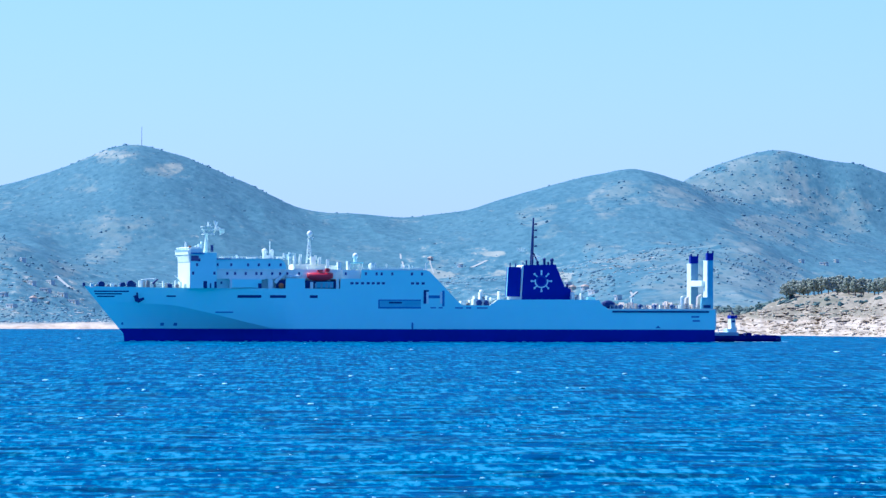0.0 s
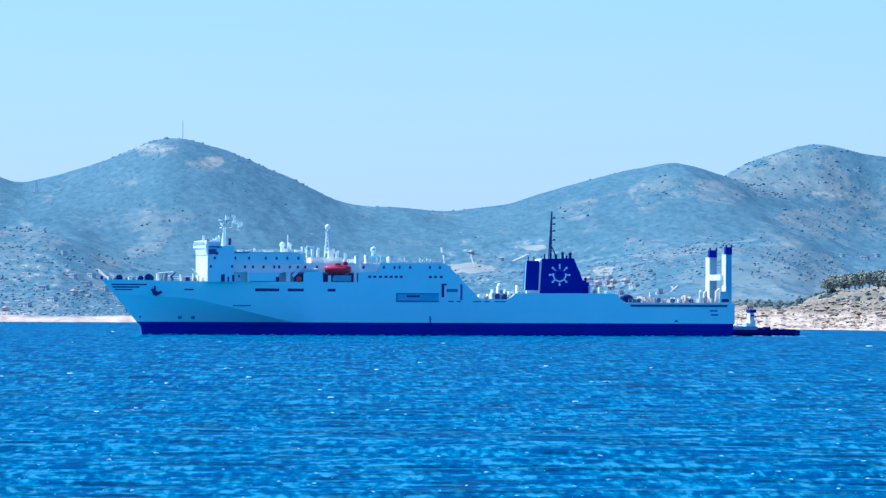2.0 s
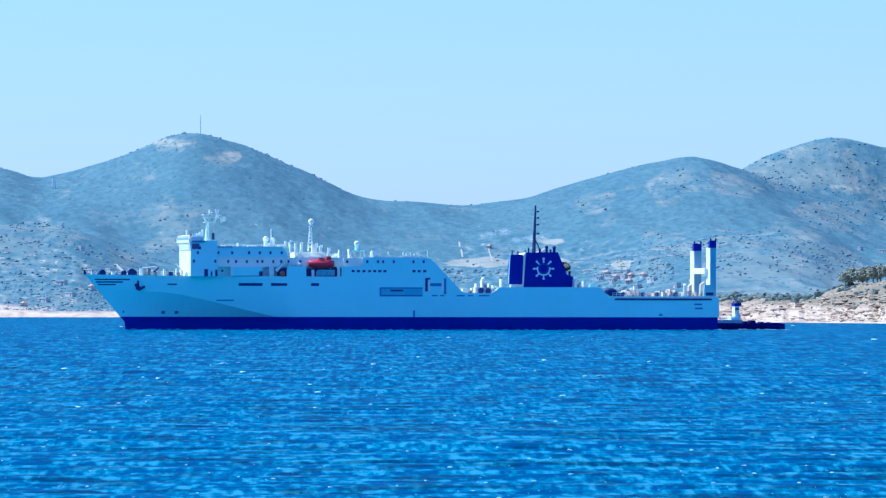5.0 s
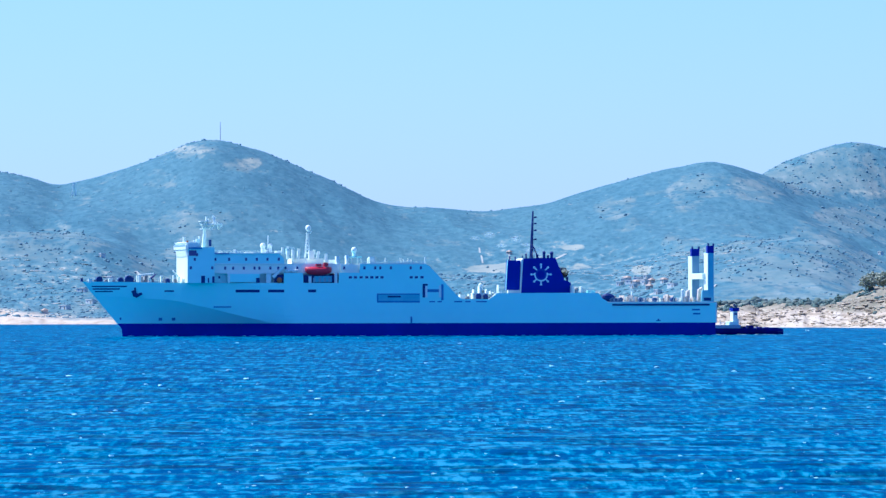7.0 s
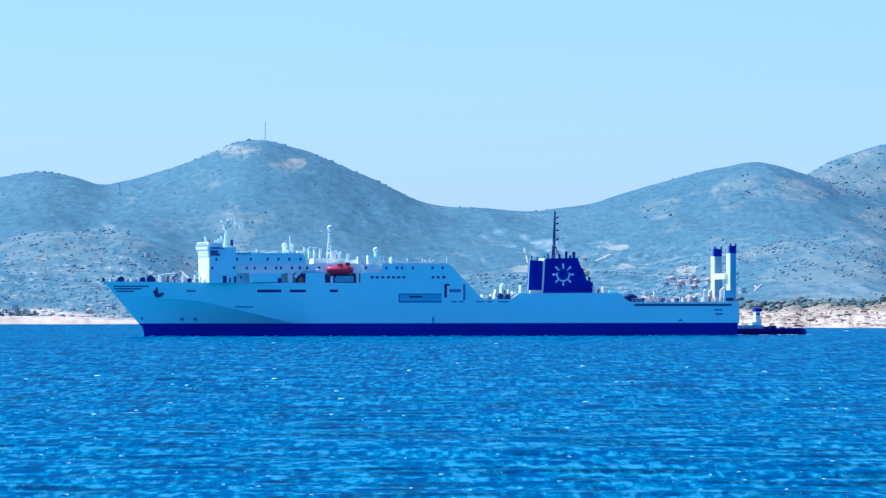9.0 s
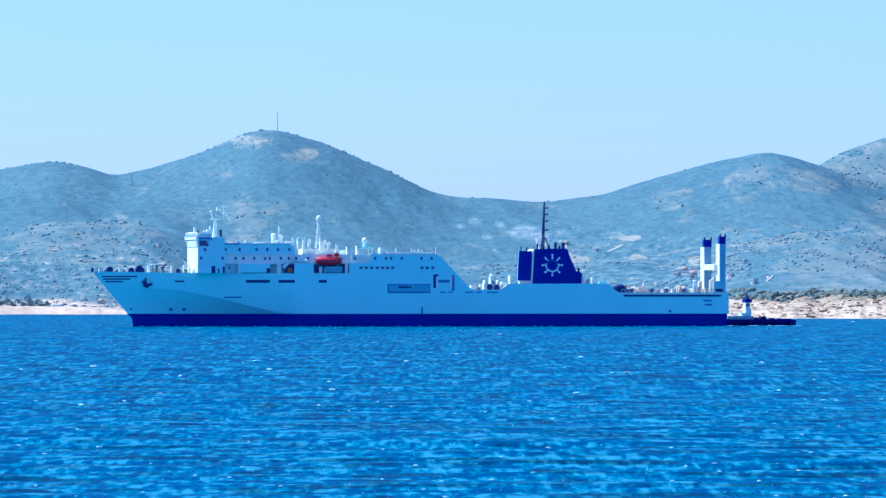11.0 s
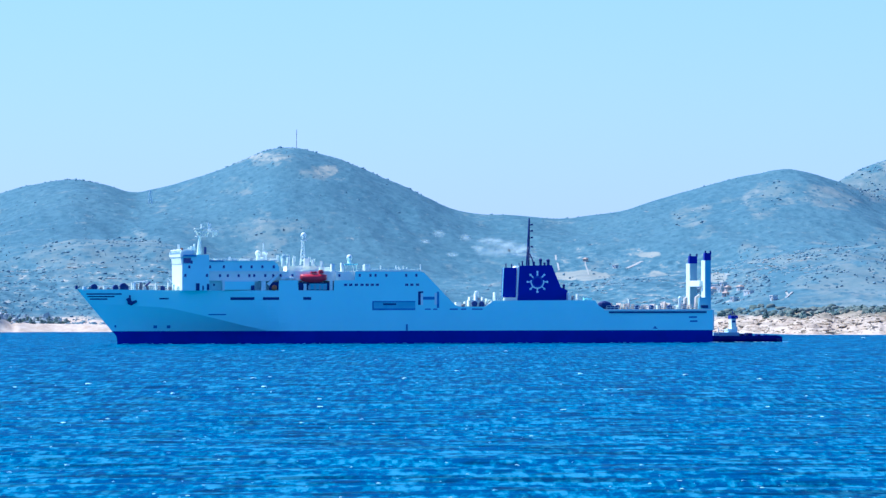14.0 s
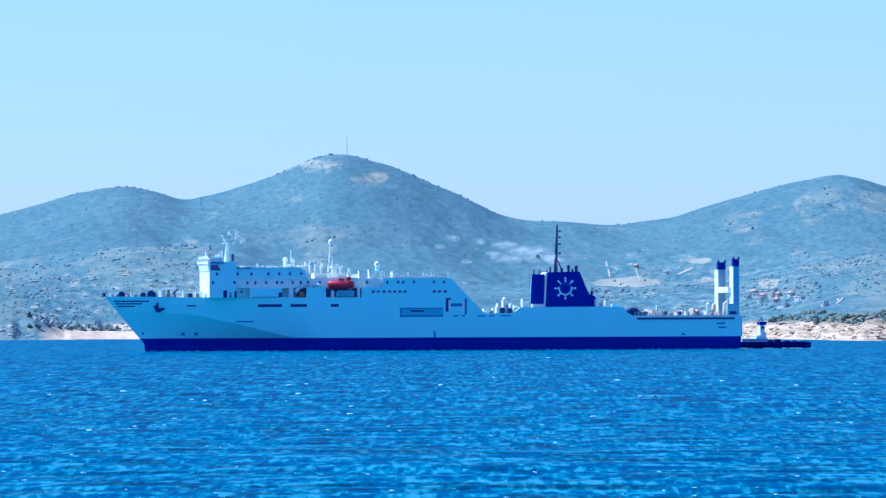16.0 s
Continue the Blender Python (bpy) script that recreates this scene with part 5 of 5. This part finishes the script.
tagged(new("cape_crags", clumps("cape_crags", p, 0.7 + 1.1 * r ** 2, M_CLIFF, 1.45, 0.5, 19)), "upright grey crags above the beach", "rocks", kind="stuff")
spots = [(-75 + 160 * k / 34 + random.Random(k).uniform(-4, 4), 30 + 28 * (k % 4) + (k * 0.9), 0.9 + 0.35 * (k % 3), 1.6 + 0.4 * (k % 4)) for k in range(35)]
thicket("cape_thicket", spots, 79, "dark shrubs between the crags of the cape")


def make_tree(seed, tall, wide):
    rng = np.random.RandomState(seed)
    tree = new("pine_tree")
    bm = bmesh.new()
    rod(bm, (0, 0, -0.5), (0.2, 0, tall * 0.62), 0.26, 0.14, 7)
    for k in range(6):
        a = k * 1.05 + rng.rand()
        h = tall * (0.36 + 0.05 * k)
        rod(bm, (0.1, 0, h), (math.cos(a) * wide * 0.6, math.sin(a) * wide * 0.6, h + tall * 0.25), 0.09, 0.04, 5)
    part("trunk", bm, M_TRUNK, tree)
    n = 420
    d = rng.normal(size=(n, 3))
    d /= np.linalg.norm(d, axis=1)[:, None]
    rad = rng.rand(n) ** 0.45
    lob = 0.8 + 0.35 * np.sin(3 * np.arctan2(d[:, 1], d[:, 0]) + seed)
    c = d * rad[:, None] * np.stack([wide * lob, wide * lob, np.full(n, tall * 0.36)], -1)
    c[:, 2] += tall * 0.57
    crown = new("crown", clumps("crown", c, 0.16 + 0.28 * rng.rand(n), M_LEAF, 0.8, 0.4, seed))
    crown.parent = tree
    tagged(tree, "bushy grey-green coastal pine on the headland", "tree", group="pines on the headland")
    return tree


trees = [make_tree(3, 6.4, 2.7), make_tree(8, 5.6, 3.1), make_tree(15, 7.0, 2.5)]
rng = random.Random(6)
spots = [(1632 + k * 8.2 + rng.uniform(-3, 3), rng.uniform(20, 60)) for k in range(27)]
for k, (u, back) in enumerate(spots):
    y = float(shore(np.array([u]))[0]) + 115 + back
    place = pose((u - 784) / LENS * y, y, float(land_z(np.array([u]), np.array([y]))[0]), 0, 0, rng.uniform(0, 360))
    if k < 3:
        trees[k].matrix_basis = place
    else:
        copy_thing(trees[k % 3], place)

# low houses and farm buildings
M_WALL = material("white_house_wall", (0.66, 0.69, 0.66), 0.8, 0, (0.54, 0.58, 0.57), 0.4)
M_WALL_B = material("tan_house_wall", (0.66, 0.58, 0.48), 0.8, 0, (0.58, 0.50, 0.44), 0.4)
M_ROOF = material("terracotta_roof", (0.48, 0.36, 0.28), 0.8, 0, (0.42, 0.34, 0.28), 0.8)
M_ROOF_B = material("pale_flat_roof", (0.72, 0.70, 0.66), 0.8, 0, (0.60, 0.58, 0.55), 0.5)


def make_house(w, d, h, pitched, wall_mat, roof_mat, label):
    hs = new("house")
    bm = bmesh.new()
    box(bm, -w / 2, w / 2, -d / 2, d / 2, -1.5, h)
    part("wall", bm, wall_mat, hs)
    bm = bmesh.new()
    if pitched:
        y0 = d / 2 + 0.35
        pts = [(-w / 2 - 0.35, h - 0.1), (w / 2 + 0.35, h - 0.1), (w / 2 * 0.6, h + 0.8), (-w / 2 * 0.6, h + 0.8)]
        prism(bm, pts, -y0, y0)
        for v in bm.verts:
            if v.co.z > h + 0.4:
                v.co.y *= 0.12
    else:
        box(bm, -w / 2 - 0.2, w / 2 + 0.2, -d / 2 - 0.2, d / 2 + 0.2, h, h + 0.35, 0.05)
    part("roof", bm, roof_mat, hs)
    n = max(2, int(w / 3))
    for k in range(n):
        x = -w / 2 + (k + 0.5) * w / n
        bm = bmesh.new()
        if k == n // 2:
            box(bm, x - 0.25, x + 0.25, -d / 2 - 0.05, -d / 2 + 0.1, -0.2, 1.1)
            part("door", bm, M_TRUNK, hs)
        else:
            box(bm, x - 0.22, x + 0.22, -d / 2 - 0.05, -d / 2 + 0.1, h * 0.45, h * 0.8)
            part("window", bm, M_GLASS, hs)
    tagged(hs, label, "house", group="houses along the coast")
    return hs


kinds = [make_house(2.7, 2.3, 1.7, False, M_WALL, M_ROOF_B, "small white flat-roofed house among the scrub"),
         make_house(3.1, 2.5, 1.7, True, M_WALL, M_ROOF, "white house with a terracotta hipped roof"),
         make_house(2.5, 2.3, 1.6, True, M_WALL_B, M_ROOF, "tan house with a terracotta roof"),
         make_house(5.2, 2.2, 1.5, False, M_WALL, M_ROOF_B, "long low white farm building")]
HOUSES = ((262, 521, 3), (297, 480, 3), (331, 478, 3), (322, 492, 3), (282, 440, 0), (352, 500, 3), (246, 500, 3), (300, 508, 1), (372, 512, 3), (215, 530, 3), (180, 538, 2),
          (1211, 482, 1), (1231, 481, 3), (1246, 479, 0), (1198, 490, 0), (1276, 485, 1), (1291, 493, 3), (1335, 503, 0), (1222, 494, 0), (1250, 496, 2), (1055, 446, 0), (1002, 434, 2), (1265, 505, 0), (1700, 440, 3), (1722, 436, 0), (1660, 436, 0), (1206, 484, 0), (1217, 487, 3), (1238, 485, 3), (1227, 489, 1), (1243, 488, 0), (1254, 486, 2))
rng = random.Random(9)
seen = set()
for u, v, k in HOUSES:
    c = on_land(u, v)
    m = pose(c.x, c.y, c.z, 0, 0, rng.uniform(-66, -34))
    if k not in seen:
        seen.add(k)
        kinds[k].matrix_basis = m
    else:
        copy_thing(kinds[k], m)

# bare fields and dirt tracks laid over the slopes
M_FIELD = material("dry_field", (0.46, 0.47, 0.43), 0.95, 0, (0.36, 0.39, 0.37), 0.05, 0.05, 0.5, 0.1)


def track(points, name="track", width=1.1):
    pts = [on_land(u, v) for u, v in points]
    bm = bmesh.new()
    rows = []
    for i, c in enumerate(pts):
        d = (pts[min(i + 1, len(pts) - 1)] - pts[max(i - 1, 0)]).normalized()
        s = Vector((d.y, -d.x, 0)).normalized() * width
        rows.append([bm.verts.new(c + s + Vector((0, 0, 0.2))), bm.verts.new(c - s + Vector((0, 0, 0.2))), bm.verts.new(c - s - Vector((0, 0, 1.5))), bm.verts.new(c + s - Vector((0, 0, 1.5)))])
    for a, b in zip(rows, rows[1:]):
        for k in range(4):
            bm.faces.new((a[k], a[(k + 1) % 4], b[(k + 1) % 4], b[k]))
    return tagged(new(name, mesh_of(name, bm, M_FIELD)), "pale dirt track climbing the slope", "track", kind="structure")


track([(949, 423), (950, 431), (953, 439), (955, 450)], width=0.5)
track([(1001, 431), (1002, 440), (1005, 448), (1008, 459)], width=0.35)
track([(1075, 447), (1090, 440), (1102, 434)])
track([(1352, 503), (1361, 496), (1368, 490)], width=0.45)
track([(1361, 496), (1357, 490)], width=0.4)
track([(340, 465), (352, 475), (366, 486)])

# masts on the hills
bm = bmesh.new()
c = on_land(491, 236)
c.y = 4400
c.z = float(land_z(np.array([491.0]), np.array([4400.0]))[0])
c.x = (491 - 784) / LENS * 4400
rod(bm, (0, 0, -1), (0, 0, 12.8), 0.24, 0.16, 6)
hill_mast = new("radio_mast")
hill_mast.matrix_basis = Matrix.Translation(c)
part("mast_pole", bm, M_GREY, hill_mast)
tagged(hill_mast, "thin grey radio mast on the summit", "mast")
bm = bmesh.new()
c = on_land(232, 330)
tower = new("pylon")
tower.matrix_basis = Matrix.Translation(c)
for sx, sy in ((-1, -1), (1, -1), (1, 1), (-1, 1)):
    rod(bm, (sx * 1.1, sy * 1.1, -1), (sx * 0.3, sy * 0.3, 8.5), 0.5, 0.4, 5)
for k in range(4):
    box(bm, -1.0 + 0.17 * k, 1.0 - 0.17 * k, -0.9, -0.7, 1 + 2 * k, 1.3 + 2 * k)
part("pylon_frame", bm, M_WHITE, tower)
tagged(tower, "small pale lattice pylon on the saddle", "pylon")

# ---- wave crests and sun glints, both as pale flecks riding with the waves ----
rng = np.random.RandomState(12)
n = 700
cu, cd = rng.uniform(-260, 1950, n), 26 + 400 * rng.rand(n) ** 0.8
cy = EYE * LENS / cd
cx = (cu - 784) / LENS * cy
r = (0.8 + 3.2 * rng.rand(n) ** 4) * cy / LENS * 1.4
caps = new("whitecaps_and_glints", clumps("whitecaps_and_glints", np.stack([cx, cy, 0.16 + 0 * cx], -1), r, M_FOAM_GLINT, 0.32, 0.4, 4))
tagged(caps, "small white wave crests and sun glints modelled as flecks", "foam", kind="stuff")


# ---- thin exhaust smoke, in drifting puffs ----
def smoke_material():
    """Thin smoke, densest along the middle of a puff and clear at its rim."""
    m = bpy.data.materials.new("thin_smoke")
    m.use_nodes = True
    n, l = m.node_tree.nodes, m.node_tree.links
    n.remove(n["Principled BSDF"])
    clear, haze, mix = n.new("ShaderNodeBsdfTransparent"), n.new("ShaderNodeBsdfTranslucent"), n.new("ShaderNodeMixShader")
    haze.inputs[0].default_value = (0.70, 0.82, 0.76, 1)
    co, mid, far, rim = n.new("ShaderNodeTexCoord"), n.new("ShaderNodeMapping"), n.new("ShaderNodeVectorMath"), n.new("ShaderNodeMapRange")
    mid.inputs["Location"].default_value, mid.inputs["Scale"].default_value = (-1, 0, -1), (2, 0, 2)
    l.new(co.outputs["Generated"], mid.inputs[0])
    far.operation = 'LENGTH'
    l.new(mid.outputs[0], far.inputs[0])
    rim.inputs[1].default_value, rim.inputs[2].default_value = 0.98, 0.15
    rim.interpolation_type = 'SMOOTHSTEP'
    l.new(far.outputs["Value"], rim.inputs[0])
    tex, wisp, thick = n.new("ShaderNodeTexNoise"), n.new("ShaderNodeMapRange"), n.new("ShaderNodeMath")
    tex.inputs["Scale"].default_value, tex.inputs["Detail"].default_value = 0.55, 4
    wisp.inputs[1].default_value, wisp.inputs[2].default_value = 0.36, 0.62
    wisp.inputs[3].default_value, wisp.inputs[4].default_value = 0.10, 0.26
    thick.operation = 'MULTIPLY'
    l.new(co.outputs["Object"], tex.inputs["Vector"])
    l.new(tex.outputs["Fac"], wisp.inputs[0])
    l.new(wisp.outputs[0], thick.inputs[0])
    l.new(rim.outputs[0], thick.inputs[1])
    l.new(thick.outputs[0], mix.inputs[0])
    l.new(clear.outputs[0], mix.inputs[1])
    l.new(haze.outputs[0], mix.inputs[2])
    l.new(mix.outputs[0], n["Material Output"].inputs[0])
    return m


M_SMOKE = smoke_material()
BORN = [-3.0, -1.0, 1.0, 3.0, 4.6] + [5.9 + 0.98 * k for k in range(11)]
puffs = []
for k, born in enumerate(BORN):
    rng = np.random.RandomState(50 + k)
    bm = bmesh.new()
    bmesh.ops.create_icosphere(bm, subdivisions=4, radius=1)
    size = rng.uniform(1.1, 1.4) if born < 5.5 else rng.uniform(2.0, 2.7)
    for v in bm.verts:
        p = v.co * 1.3 + Vector((k * 7.1, 0, 0))
        d = 1 + 0.3 * noise.noise(p) + 0.1 * noise.noise(p * 2.7)
        v.co = Vector((v.co.x * 1.5, v.co.y * 0.7, v.co.z * (0.85 if k % 2 else 0.55))) * d * size
    ob = new("smoke_puff", mesh_of("smoke_puff", bm, M_SMOKE, True))
    tagged(ob, "thin pale exhaust smoke drifting from the funnel", "smoke", group="exhaust puffs")
    puffs.append(ob)


def ship_pose(t, x=0.0, y=0.0):
    """Where the ship's own point (x, y) is at t seconds."""
    s = SPEED * (t - SHIP_T)
    return pose(SHIP_X - s * SC + x * SC - y * SS, SHIP_Y - s * SS + x * SS + y * SC, 0, 0, 0, math.degrees(HEADING))


def motions():
    walk(ship, [(t, ship_pose(t)) for t in (0, 4, 8, 12, 16)])
    walk(tug, [(t, ship_pose(t)) for t in (0, 4, 8, 12, 16)])
    for thing in (sea, caps):
        walk(thing, [(t, pose(-0.9 * t, -0.5 * t, -0.38)) for t in (0, 4, 8, 12, 16)])
    x0, z0 = ex(980, -4), ez(466, 980, -4)
    for k, (puff, born) in enumerate(zip(puffs, BORN)):
        rows = []
        for t in sorted({0.0, 16.0, *(born + a for a in (0, 0.5, 1.2, 2.5, 4.5, 7.5, 11) if 0 < born + a < 16)}):
            age = max(0.0, t - born)
            m = ship_pose(t, x0 - 1.75 * age, -3.2)
            m.translation.z = z0 + 7.4 * (1 - math.exp(-age / 0.75)) + (0.16 + 0.22 * math.sin(k * 2.4)) * age
            rows.append((t, m))
        walk(puff, rows)


motions()
